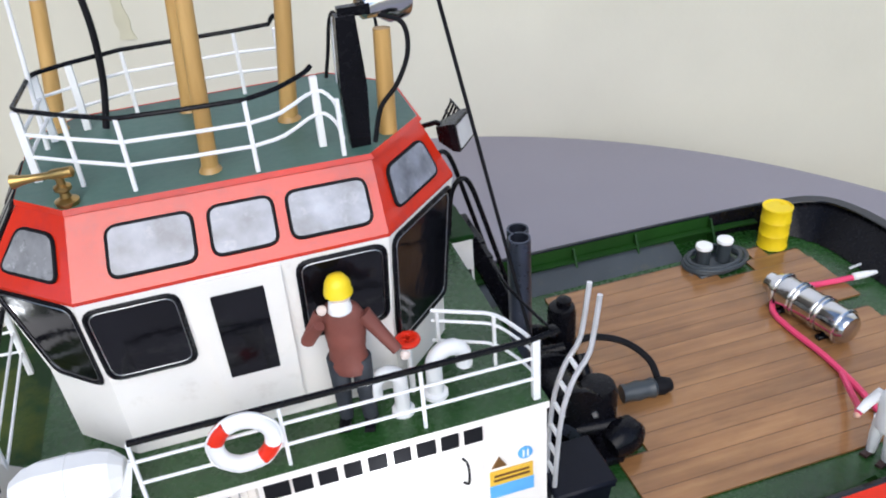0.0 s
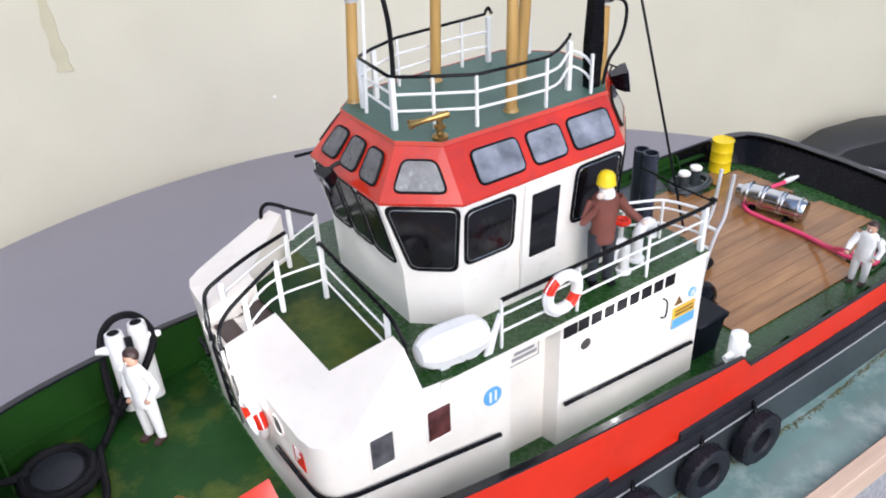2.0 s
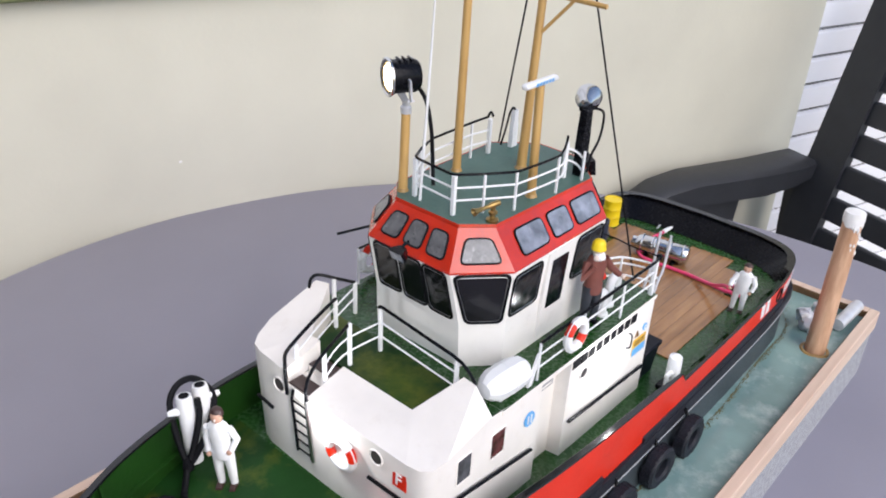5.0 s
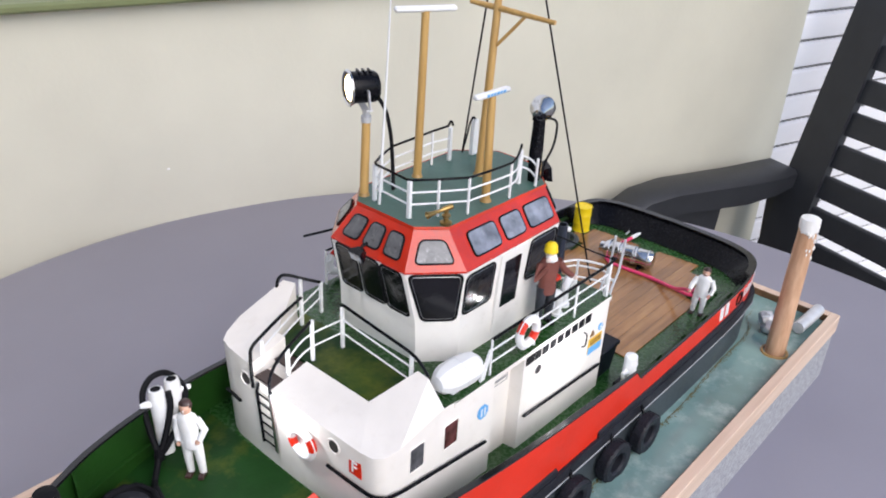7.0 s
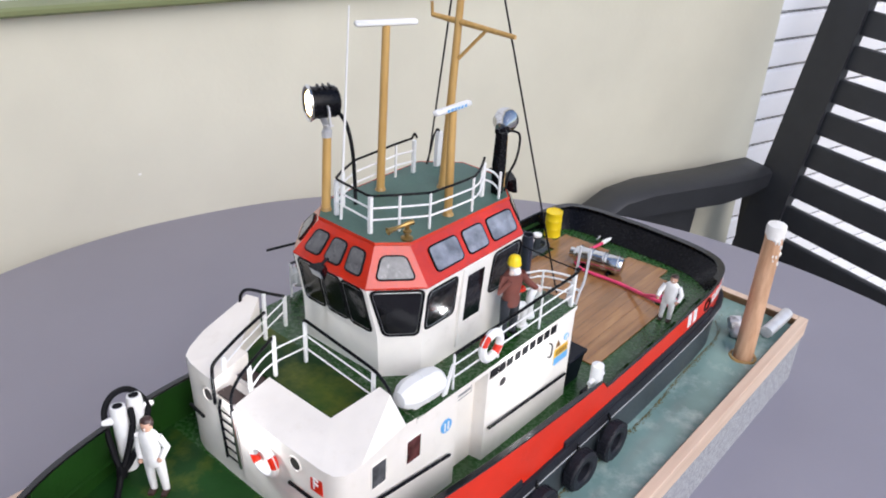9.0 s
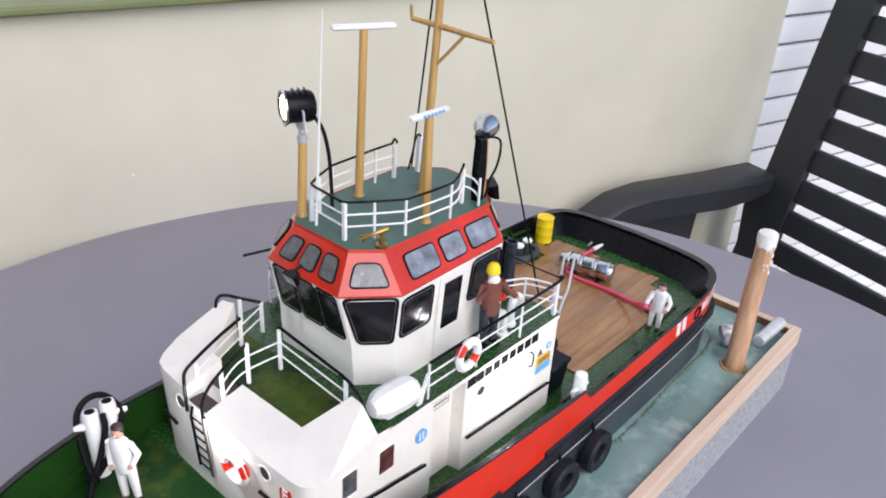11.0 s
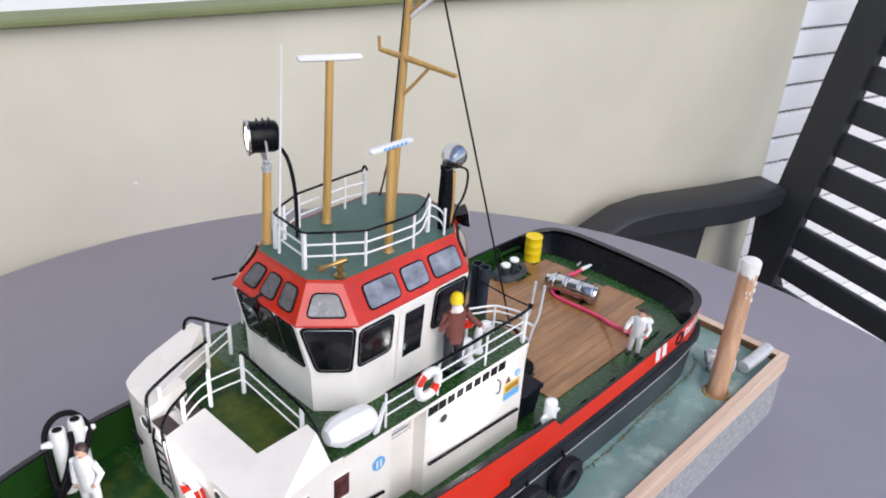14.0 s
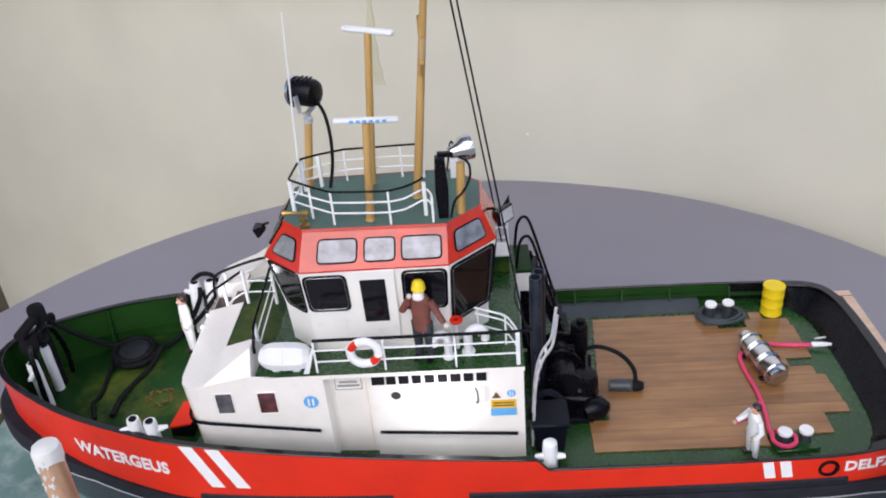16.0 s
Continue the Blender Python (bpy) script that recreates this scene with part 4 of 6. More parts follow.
# ---- wheelhouse ----
wh = thing("wheelhouse", (0, 0, 12.6), "white wheelhouse with red window band and grey-green roof", "wheelhouse")
LOW = [(-0.9, -3.3), (1.0, -5.0), (10.1, -5.0), (12.6, -2.5), (12.6, 2.5), (10.1, 5.0), (1.0, 5.0), (-0.9, 3.3)]
MID = [(-1.9, -3.1), (0.8, -5.45), (10.3, -5.35), (13.4, -2.3), (13.4, 2.3), (10.3, 5.35), (0.8, 5.45), (-1.9, 3.1)]
EDGE = [(-0.45, -2.35), (1.05, -3.75), (10.3, -3.95), (12.5, -1.7), (12.5, 1.7), (10.3, 3.95), (1.05, 3.75), (-0.45, 2.35)]
ZL, ZM, ZR = 0.0, 6.6, 8.75
ZF = ZR - 0.2
SILLP = [(a[0] * 0.85 + b[0] * 0.15, a[1] * 0.85 + b[1] * 0.15) for a, b in zip(LOW, MID)]
bm = B()
loft(bm, [[(x, y, ZL) for x, y in LOW], [(x, y, 3.0) for x, y in SILLP], [(x, y, ZM) for x, y in MID]], cap=False)
part("lower_wall", bm, WHITE, wh, smooth=12)
bm = B()
loft(bm, [[(x, y, ZM - 0.12) for x, y in MID], [(x, y, ZM) for x, y in MID], [(x, y, ZF) for x, y in EDGE], [(x * 1.01 - 0.02, y * 1.016, ZF + 0.04) for x, y in EDGE], [(x, y, ZR + 0.02) for x, y in EDGE], [(x * 0.99, y * 0.985, ZR - 0.02) for x, y in EDGE]], cap=False)
part("red_band", bm, RED, wh, "glossy red sloping window band", smooth=12)
bm = B()
loft(bm, [[(x * 0.995, y * 0.99, ZR - 0.3) for x, y in EDGE], [(x * 0.995, y * 0.99, ZR) for x, y in EDGE]])
part("roof", bm, ROOF, wh, "grey-green painted flat roof", smooth=0)
# window faces: lower wall from sill to band, and the band
def face(ring0, z0, ring1, z1, i, j):
    a, b, c, d = ring0[i], ring0[j], ring1[j], ring1[i]
    return [(*a, z0), (*b, z0), (*c, z1), (*d, z1)]


P_LOW, P_UP = face(SILLP, 3.0, MID, ZM, 1, 2), face(MID, ZM, EDGE, ZF, 1, 2)


def px(x):
    return (x - 0.9) / 9.25


window(wh, P_LOW, px(1.0), px(3.65), 0.10, 0.88, GLASS, BLACK, 0.4, gasket_glint=True)
window(wh, P_LOW, px(7.25), px(10.0), 0.06, 0.9, GLASS, BLACK, 0.4, gasket_glint=True)
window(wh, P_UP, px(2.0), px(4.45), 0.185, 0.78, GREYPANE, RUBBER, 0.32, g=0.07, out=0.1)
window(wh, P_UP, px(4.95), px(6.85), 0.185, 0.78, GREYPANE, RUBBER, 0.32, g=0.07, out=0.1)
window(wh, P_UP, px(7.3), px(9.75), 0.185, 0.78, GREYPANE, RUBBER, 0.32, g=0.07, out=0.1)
# door with its long pane
bm = B()
pts, nn = ring_on(face(LOW, 0, MID, ZM, 1, 2), px(4.15), px(6.75), 0.07, 0.97, 0.1)
loft(bm, [[p + nn * 0.1 for p in pts], [p - nn * 0.1 for p in pts]])
door = part("door", bm, WHITE, wh, "white side door", smooth=15)
pts, nn = ring_on(face(LOW, 0, MID, ZM, 1, 2), px(4.55), px(6.15), 0.37, 0.88, 0.06)
bm = B()
loft(bm, [[p + nn * 0.14 for p in pts], [p - nn * 0.05 for p in pts]])
part("door_pane", bm, GLASS, door, smooth=15)
S_LOW, S_UP = face(SILLP, 3.0, MID, ZM, 5, 6), face(MID, ZM, EDGE, ZF, 5, 6)
for u0, u1 in ((0.02, 0.3), (0.7, 0.98)):
    window(wh, S_LOW, u0, u1, 0.08, 0.9, GLASS, BLACK, 0.4)
for u0, u1 in ((0.06, 0.32), (0.37, 0.57), (0.62, 0.88)):
    window(wh, S_UP, u0, u1, 0.185, 0.78, GREYPANE, RUBBER, 0.32, g=0.07, out=0.1)
for i, j, sk in ((0, 1, (0.1, -0.06, 0, 0)), (6, 7, (0.06, -0.1, 0, 0))):
    window(wh, face(SILLP, 3.0, MID, ZM, i, j), 0.05, 0.95, 0.02, 0.94, GLASS, BLACK, 0.35, sk, gasket_glint=True)
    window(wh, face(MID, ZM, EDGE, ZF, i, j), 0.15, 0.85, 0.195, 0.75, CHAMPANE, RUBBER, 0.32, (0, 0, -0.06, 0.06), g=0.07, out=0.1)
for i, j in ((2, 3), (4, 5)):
    window(wh, face(LOW, 0.0, MID, ZM, i, j), 0.05, 0.95, 0.28, 0.95, GLASS, BLACK, 0.35, gasket_glint=True)
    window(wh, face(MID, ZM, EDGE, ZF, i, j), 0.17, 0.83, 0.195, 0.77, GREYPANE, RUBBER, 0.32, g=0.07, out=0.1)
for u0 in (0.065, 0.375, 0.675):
    window(wh, face(SILLP, 3.0, MID, ZM, 7, 0), u0, u0 + 0.265, 0.05, 0.94, GLASS, BLACK, 0.3, gasket_glint=True)
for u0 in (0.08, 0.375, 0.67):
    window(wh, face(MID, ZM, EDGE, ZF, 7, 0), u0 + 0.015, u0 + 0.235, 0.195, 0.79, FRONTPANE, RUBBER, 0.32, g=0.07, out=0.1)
window(wh, face(LOW, 0.0, MID, ZM, 3, 4), 0.1, 0.42, 0.3, 0.93, GLASS, BLACK, 0.3)
window(wh, face(LOW, 0.0, MID, ZM, 3, 4), 0.58, 0.9, 0.3, 0.93, GLASS, BLACK, 0.3)
ROOF_Z = 12.6 + ZR
# ---- railings ----
def railing(name, label, posts, foot, rails, top, thick=(), path=None, r=0.075, top_mat=BLACK):
    """White posts with thin white rails and one dark top rail. rails, top: heights over the foot."""
    ob = thing(name, (0, 0, 0), label, "railing")
    for i, p in enumerate(posts):
        bm = B()
        z = p[2] if len(p) > 2 else foot
        w = 0.2 if i in thick else 0.1
        box(bm, (p[0], p[1], z + top / 2), (w * 1.3, w * 1.3, top), None, 0.02)
        part("post", bm, BRIGHT, ob, smooth=0)
    line = path or [(p[0], p[1], p[2] if len(p) > 2 else foot) for p in posts]
    for h in rails:
        bm = B()
        tube(bm, [(x, y, z + h) for x, y, z in line], 0.062, 6)
        part("rail", bm, BRIGHT, ob)
    if top_mat:
        bm = B()
        tube(bm, [(x, y, z + top) for x, y, z in line], r, 8)
        part("top_rail", bm, top_mat, ob, "dark top rail")
    return ob


U = 12.6
railing("deck_railing", "white side railing with dark top rail on the upper deck", [(1.3, -7.35), (5.8, -7.35), (10.4, -7.35), (14.4, -7.35)], U, (0.9, 1.8), 2.6, thick=(3,), r=0.11)
railing("aft_deck_railing", "white railing across the aft end of the upper deck", [(14.4, -7.2), (13.7, -5.2), (11.9, -4.2)], U, (0.95, 1.85), 2.3,
        path=smooth_line([(14.4, -7.25, U), (14.35, -6.7, U), (13.95, -5.6, U), (13.6, -5.1, U), (13.1, -4.8, U), (11.7, -4.1, U)], 3), top_mat=BRIGHT)
corner_bar = thing("corner_bar", (15.1, -7.15, U + 2.6), "thin black bar across the aft railing corner", "rail")
bm = B()
tube(bm, [(0.2, -0.05, 0.02), (-0.75, -0.2, 0.0)], 0.11, 8)
part("bar_end", bm, BLACK, corner_bar)
bm = B()
tube(bm, smooth_line([(0, 0, 0), (-0.5, 1.9, 0.25), (-0.7, 2.8, 0.45), (-0.6, 4.3, 0.4)], 4), 0.055, 8)
part("cross_bar", bm, BLACK, corner_bar)
bm = B()
lathe(bm, [(0.02, -0.2), (0.15, -0.16), (0.15, 0.16), (0.02, 0.2)], 10)
part("clamp", bm, BLACK, corner_bar)
railing("starboard_railing", "white railing along the starboard upper deck", [(1.3, 7.35), (5.8, 7.35), (10.4, 7.35), (14.4, 7.35)], U, (0.9, 1.8), 2.7)
# slanting strut at the fore end of the side railing
bm = B()
loft(bm, [[(0.35, -7.42, U), (0.75, -7.42, U), (1.3, -7.42, U + 1.9), (1.15, -7.42, U + 1.9)], [(0.35, -7.26, U), (0.75, -7.26, U), (1.3, -7.26, U + 1.9), (1.15, -7.26, U + 1.9)]])
solid("rail_bracket", bm, BRIGHT, (0, 0, 0), "white slanting strut plate at the railing end", "bracket", smooth=0)

fore = thing("fore_railing", (0, 0, 0), "white fore railing with black top rail above the hood", "railing")
for x, y, z, h in ((-6.9, 1.45, 12.1, 2.1), (-5.2, 1.2, 12.6, 2.9), (-3.0, 0.95, 12.6, 3.0), (-3.0, -4.9, 13.3, 1.7)):
    bm = B()
    box(bm, (x, y, z + h / 2), (0.22, 0.22, h), None, 0.03)
    part("post", bm, BRIGHT, fore, smooth=0)
for dz in (-1.8, -0.85):
    bm = B()
    tube(bm, smooth_line([(-6.9, 1.45, 14.2 + dz), (-6.0, 1.45, 14.9 + dz), (-5.1, 1.25, 15.35 + dz), (-3.0, 0.95, 15.5 + dz)], 5) + [Vector((-3.0, -4.8, 15.0 + dz))], 0.058, 6)
    part("rail", bm, BRIGHT, fore)
bm = B()
tube(bm, smooth_line([(-3.05, 1.05, 15.6), (-3.0, 0.95, 15.72), (-3.0, 0.6, 15.7)], 3) + smooth_line([(-3.0, -4.6, 15.15), (-3.0, -5.4, 14.9), (-2.95, -6.1, 14.2), (-2.95, -6.25, 13.6)], 5), 0.1, 8)
part("top_rail", bm, BLACK, fore)
stb = thing("stair_railing", (0, 0, 0), "white stair railing with black bent top rail", "railing")
for x, y, z, h in ((-7.3, 3.4, 12.1, 1.9), (-3.2, 4.6, 12.6, 2.0), (-1.3, 4.9, 12.6, 2.35), (-2.5, 5.5, 13.6, 1.8)):
    bm = B()
    box(bm, (x, y, z + h / 2), (0.22, 0.22, h), None, 0.03)
    part("post", bm, BRIGHT, stb, smooth=0)
for dz in (-0.8, 0.0):
    bm = B()
    tube(bm, smooth_line([(-7.2, 3.5, 13.3 + dz), (-5.3, 3.9, 13.9 + dz), (-3.2, 4.6, 14.1 + dz), (-1.3, 4.9, 14.6 + dz)], 5), 0.055, 6)
    part("rail", bm, BRIGHT, stb)
bm = B()
tube(bm, smooth_line([(-8.4, 3.0, 11.3), (-8.35, 3.1, 12.3), (-8.25, 3.25, 13.3), (-8.05, 3.4, 13.75), (-7.4, 3.5, 14.1), (-5.4, 3.95, 14.55), (-3.2, 4.6, 14.68)], 4), 0.11, 8)
part("top_rail", bm, BLACK, stb)
bm = B()
tube(bm, smooth_line([(-3.6, 6.5, 14.4), (-3.55, 6.5, 15.2), (-3.3, 6.35, 15.6), (-2.9, 6.0, 15.6), (-2.4, 5.5, 15.4), (-1.3, 4.9, 14.9)], 5), 0.11, 8)
part("hoop", bm, BLACK, stb, "black bent hand hoop")

bm = B()
tube(bm, smooth_line([(-8.52, 1.2, 11.6), (-8.45, 1.2, 12.9), (-7.9, 1.3, 13.65), (-6.9, 1.42, 14.25), (-5.2, 1.22, 15.45)], 5), 0.1, 8)
part("ladder_rail", bm, BLACK, stb, "black bent rail rising from the ladder")

# front ladder
lad = thing("front_ladder", (-8.55, 1.85, 0), "black ladder on the front of the deckhouse", "ladder")
for y in (-0.62, 0.62):
    bm = B()
    tube(bm, [(0.32, y, 7.35), (0.05, y, 11.3), (0.2, y, 11.9)], 0.09, 8)
    part("stile", bm, BLACK, lad)
me = None
for k in range(6):
    if me is None:
        bm = B()
        tube(bm, [(0, -0.62, 0), (0, 0.62, 0)], 0.06, 6)
        first = part("rung", bm, BLACK, lad)
        me = first.data
        first.matrix_basis = pose(0.31 * S, 0, 7.55 * S)
    else:
        shared("rung", me, lad, pose((0.31 - k * 0.05) * S, 0, (7.55 + k * 0.74) * S))
bm = B()
tube(bm, smooth_line([(0.3, -0.75, 7.3), (0.05, -0.75, 10.6), (0.0, -0.75, 11.3), (0.03, -0.72, 11.9)], 4), 0.1, 8)
part("hand_pole", bm, STEEL, lad, "grey hand pole beside the ladder")

# roof railing
roof_rail = thing("roof_railing", (0, 0, ROOF_Z), "white roof railing with black top rail", "railing")
ports = [(9.5, -3.7), (9.0, -2.7), (6.8, -3.65), (3.15, -3.35), (1.6, -2.35)]
front = [(0.2, -1.35), (0.45, 1.75)]
stbs = [(1.5, 2.33), (3.2, 3.0), (7.1, 3.15), (8.6, 2.9)]
for i, (x, y) in enumerate(ports + front + stbs):
    w = 0.24 if (x, y) in ((9.0, -2.7), (0.2, -1.35), (0.45, 1.75), (1.5, 2.33), (8.6, 2.9)) else 0.14
    h = 2.35 if (x, y) != (9.5, -3.7) else 1.9
    bm = B()
    box(bm, (x, y, h / 2), (w, w, h), None, 0.02)
    part("post", bm, BRIGHT, roof_rail, smooth=0)
for z in (0.85, 1.6):
    bm = B()
    tube(bm, smooth_line([(9.55, -3.7, z - 0.3), (9.45, -3.2, z + 0.1), (9.0, -2.75, z + 0.3), (7.8, -3.4, z + 0.05), (6.8, -3.65, z)], 3) + [Vector((x, y, z)) for x, y in ((5.0, -3.55), (3.15, -3.35), (1.6, -2.35), (0.2, -1.35), (0.45, 1.75), (1.5, 2.33), (3.2, 3.0), (7.1, 3.15), (8.6, 2.9))], 0.065, 6)
    part("rail", bm, BRIGHT, roof_rail)
bm = B()
tube(bm, smooth_line([(9.0, -2.7, 2.7), (8.7, -2.85, 2.55), (7.8, -3.3, 2.4), (6.8, -3.65, 2.35)], 4) + [Vector(p) for p in ((5.0, -3.55, 2.35), (3.15, -3.35, 2.35), (1.6, -2.35, 2.36), (0.3, -1.4, 2.38), (0.15, -1.15, 2.4), (0.35, 1.55, 2.42), (0.5, 1.8, 2.42), (1.5, 2.33, 2.42), (3.2, 3.0, 2.4), (7.1, 3.15, 2.4))] + smooth_line([(8.4, 2.95, 2.5), (8.6, 2.9, 2.8), (8.75, 2.8, 2.5)], 4), 0.08, 8)
part("top_rail", bm, BLACK, roof_rail)
bm = B()
loft(bm, [[(10.8 + dx * w, 2.6 + dy * 0.15, z) for dx, dy in ((-1, -1), (1, -1), (1, 1), (-1, 1))] for w, z in ((0.3, 0), (0.26, 1.4), (0.17, 2.5))])
solid("stub_post", bm, BRIGHT, (0, 0, ROOF_Z), "short white post on the roof", "post", smooth=0)
bm = B()
tube(bm, smooth_line([(10.8, 2.6, 2.5), (10.7, 2.7, 2.65), (10.55, 2.85, 2.2), (10.4, 2.95, 1.2), (10.2, 3.1, 0.1)], 4), 0.07, 6)
solid("hanging_cable", bm, RUBBER, (0, 0, ROOF_Z), "black cable hanging from the stub post", "cable")

# ---- masts ----
def dowel(parent, a, b, r0, r1, name="pole"):
    bm = B()
    a, b = Vector(a), Vector(b)
    tube(bm, [a.lerp(b, t) for t in (0, 0.3, 0.6, 1)], [r0, r0 * 0.7 + r1 * 0.3, r0 * 0.4 + r1 * 0.6, r1], 14)
    return part(name, bm, DOWEL, parent)


def glue(parent, at, r=0.37):
    bm = B()
    lathe(bm, [(r, 0), (r * 0.85, 0.12), (r * 0.6, 0.2)], 12, Matrix.Translation(at))
    part("glue_foot", bm, GLUE, parent)


spot = thing("spotlight_mast", (0.5, 2.75, ROOF_Z), "lit searchlight in a black housing on a wooden pole", "searchlight")
dowel(spot, (0, 0, 0), (0.6, 0.45, 4.6), 0.28, 0.26)
glue(spot, (0, 0, 0))
lampm = aim((0.62, 0.8, 6.5), (-0.9, 0.43, 0.0)) @ Matrix.Scale(0.87, 4)
bm = B()
lathe(bm, [(0.6, -1.15), (0.95, -1.0), (1.08, -0.75), (1.08, 0.75), (1.15, 0.78), (1.15, 0.98), (0.95, 0.98), (0.9, 0.8), (0.5, 0.7)], 28, lampm)
for k in range(3):
    box(bm, lampm @ Vector((0, 1.1, -0.5 + k * 0.4)), (0.9, 0.12, 0.12), lampm.to_3x3())
head = part("lamp_housing", bm, BLACK, spot, "black lamp housing")
bm = B()
lathe(bm, [(0.9, 0.86), (0.75, 1.0), (0.4, 1.08), (0.05, 1.1)], 24, lampm)
part("lens", bm, LAMPWARM, head, "glowing warm lens")
bm = B()
tube(bm, [lampm @ Vector((1.15 * math.cos(2 * math.pi * k / 28), 1.15 * math.sin(2 * math.pi * k / 28), 1.0)) for k in range(28)], 0.1, 6, loop=True)
part("rim", bm, CHROME, head)
bm = B()
up = Vector((0, 0, 1))
acr = Vector((0.43, 0.9, 0))
for s in (-1, 1):
    pts = [Vector((0.62, 0.5, 5.1)), Vector((0.62, 0.55, 5.1)) + acr * s * 0.9 + up * 0.3, Vector((0.62, 0.8, 6.6)) + acr * s * 1.12]
    for a, b in zip(pts, pts[1:]):
        mid, d = (a + b) / 2, (b - a)
        box(bm, mid, (0.4, 0.1, d.length), aim((0, 0, 0), d).to_3x3())
lathe(bm, [(0.32, 4.45), (0.32, 4.8), (0.22, 4.9), (0.22, 5.15)], 14, Matrix.Translation((0.6, 0.46, 0)))
part("bracket", bm, ALU, spot, "pale metal bracket")
bm = B()
tube(bm, smooth_line([(1.35, 0.45, 6.0), (1.85, 0.1, 5.0), (2.05, -0.2, 3.4), (1.95, -0.5, 1.6), (1.65, -0.9, 0.1)], 6), 0.12, 8)
part("cable", bm, RUBBER, spot, "thick black lamp cable")

whip = thing("whip_antenna", (0.25, 1.15, ROOF_Z), "thin white whip antenna on the roof", "antenna")
bm = B()
tube(bm, [(0, 0, 0), (0.35, 0.0, 6), (0.75, 0.05, 12.5)], [0.09, 0.07, 0.045], 8)
part("rod", bm, BRIGHT, whip)

radar = thing("radar_mast", (5.0, 2.5, ROOF_Z), "wooden pole with a white radar scanner bar", "radar mast")
dowel(radar, (0, 0, 0), (0.87, 0.57, 10.35), 0.27, 0.25)
glue(radar, (0, 0, 0))
rot = Matrix.Rotation(math.atan2(-1.9, 3.5), 3, "Z")
bm = B()
box(bm, (0.87, 0.57, 10.5), (3.95, 0.5, 0.34), rot, 0.1)
part("scanner_bar", bm, BRIGHT, radar, "white scanner bar")
fur = thing("low_radar_mast", (5.4, -2.9, ROOF_Z), "short wooden pole with a white radar bar bearing blue print", "radar mast")
dowel(fur, (0, 0, 0), (0.45, 0.45, 6.45), 0.27, 0.25)
glue(fur, (0, 0, 0))
rot = Matrix.Rotation(math.atan2(0.65, 3.9), 3, "Z") @ Matrix.Rotation(radians(5.5), 3, "Y")
bm = B()
box(bm, (0.45, 0.45, 6.63), (4.0, 0.46, 0.32), rot, 0.1)
bar = part("scanner_bar", bm, BRIGHT, fur, "white bar with blue print")
for k in range(6):
    bm = B()
    box(bm, Vector((0.45, 0.45, 6.64)) + rot @ Vector((-0.9 + k * 0.4, -0.25, 0)), (0.24, 0.03, 0.17), rot)
    part("printed_block", bm, BLUE, bar, smooth=0)

mast = thing("main_mast", (8.3, 0, ROOF_Z), "tall wooden signal mast with two crosstrees", "mast")
dowel(mast, (0, 0, 0), (2.0, 0.75, 17.5), 0.31, 0.2)
glue(mast, (0, 0, 0), 0.42)
for z, a, b, up_ in ((10.45, (0.95, 2.35), (1.35, -3.75), 0.8), (15.2, (1.4, 2.5), (2.2, -2.6), 0.7)):
    x, y = 2.0 * z / 17.5, 0.75 * z / 17.5
    bm = B()
    tube(bm, [(a[0], a[1], z + 0.2), (x, y, z + 0.1), (b[0], b[1], z - 0.05)], [0.15, 0.2, 0.14], 10)
    yard = part("crosstree", bm, DOWEL, mast)
    bm = B()
    tube(bm, [(x - 0.25, y - 0.35, z - 2.1), (x * 0.5 + b[0] * 0.5, y * 0.5 + b[1] * 0.5, z - 0.05)], 0.11, 8)
    part("strut", bm, DOWEL, yard)
    bm = B()
    tube(bm, [(a[0], a[1], z + 0.15), (a[0] - 0.05, a[1] + 0.05, z + 0.2 + up_)], 0.1, 8)
    part("upright", bm, DOWEL, yard)
bm = B()
lathe(bm, [(0.75, 0), (0.85, 0.25), (0.8, 0.7), (0.55, 1.05), (0.1, 1.2)], 20, Matrix.Translation((2.0, -2.7, 15.4)))
part("radome", bm, BRIGHT, mast, "white satellite dome")
bm = B()
tube(bm, [(1.5, 0.3, 13.0), (2.0, -2.4, 15.4)], 0.12, 8)
part("radome_strut", bm, BRIGHT, mast, "white strut under the dome")
for nm, a, b in (("backstay", (11.12, 0.12, ROOF_Z + 17.3), (15.2, -5.6, 12.6)), ("backstay", (10.67, 1.4, ROOF_Z + 17.3), (14.0, 7.0, 12.6))):
    ob = thing(nm, (0, 0, 0), "thin black stay wire from the mast to the deck", "stay", "mast stays")
    bm = B()
    tube(bm, [a, b], 0.068, 6)
    part("wire", bm, RUBBER, ob)
# aft roof lamp
dl = thing("aft_searchlight", (11.2, -2.55, ROOF_Z), "chrome searchlight on a wooden pole with black bracket", "searchlight")
dowel(dl, (0, 0, -0.4), (0.2, 0.2, 3.4), 0.3, 0.28)
lm = aim((0.3, 0.35, 4.25), (0.92, 0.38, 0.12)) @ Matrix.Scale(0.82, 4)
bm = B()
lathe(bm, [(0.3, -1.0), (0.45, -0.95), (0.55, -0.4), (0.95, 0.1), (1.0, 0.75), (0.92, 0.75), (0.7, 0.4), (0.1, 0.3)], 28, lm)
part("lamp_housing", bm, CHROME, dl, "polished steel lamp bowl")
bm = B()
loft(bm, [[(-1.05 + dx, -0.5 + dy, z) for dx, dy in ((-w, -0.25), (w, -0.25), (w, 0.25), (-w, 0.25))] for z, w in ((-0.3, 0.3), (2.0, 0.42), (4.2, 0.3))])
box(bm, (-0.7, -0.2, 4.2), (1.0, 0.3, 0.3))
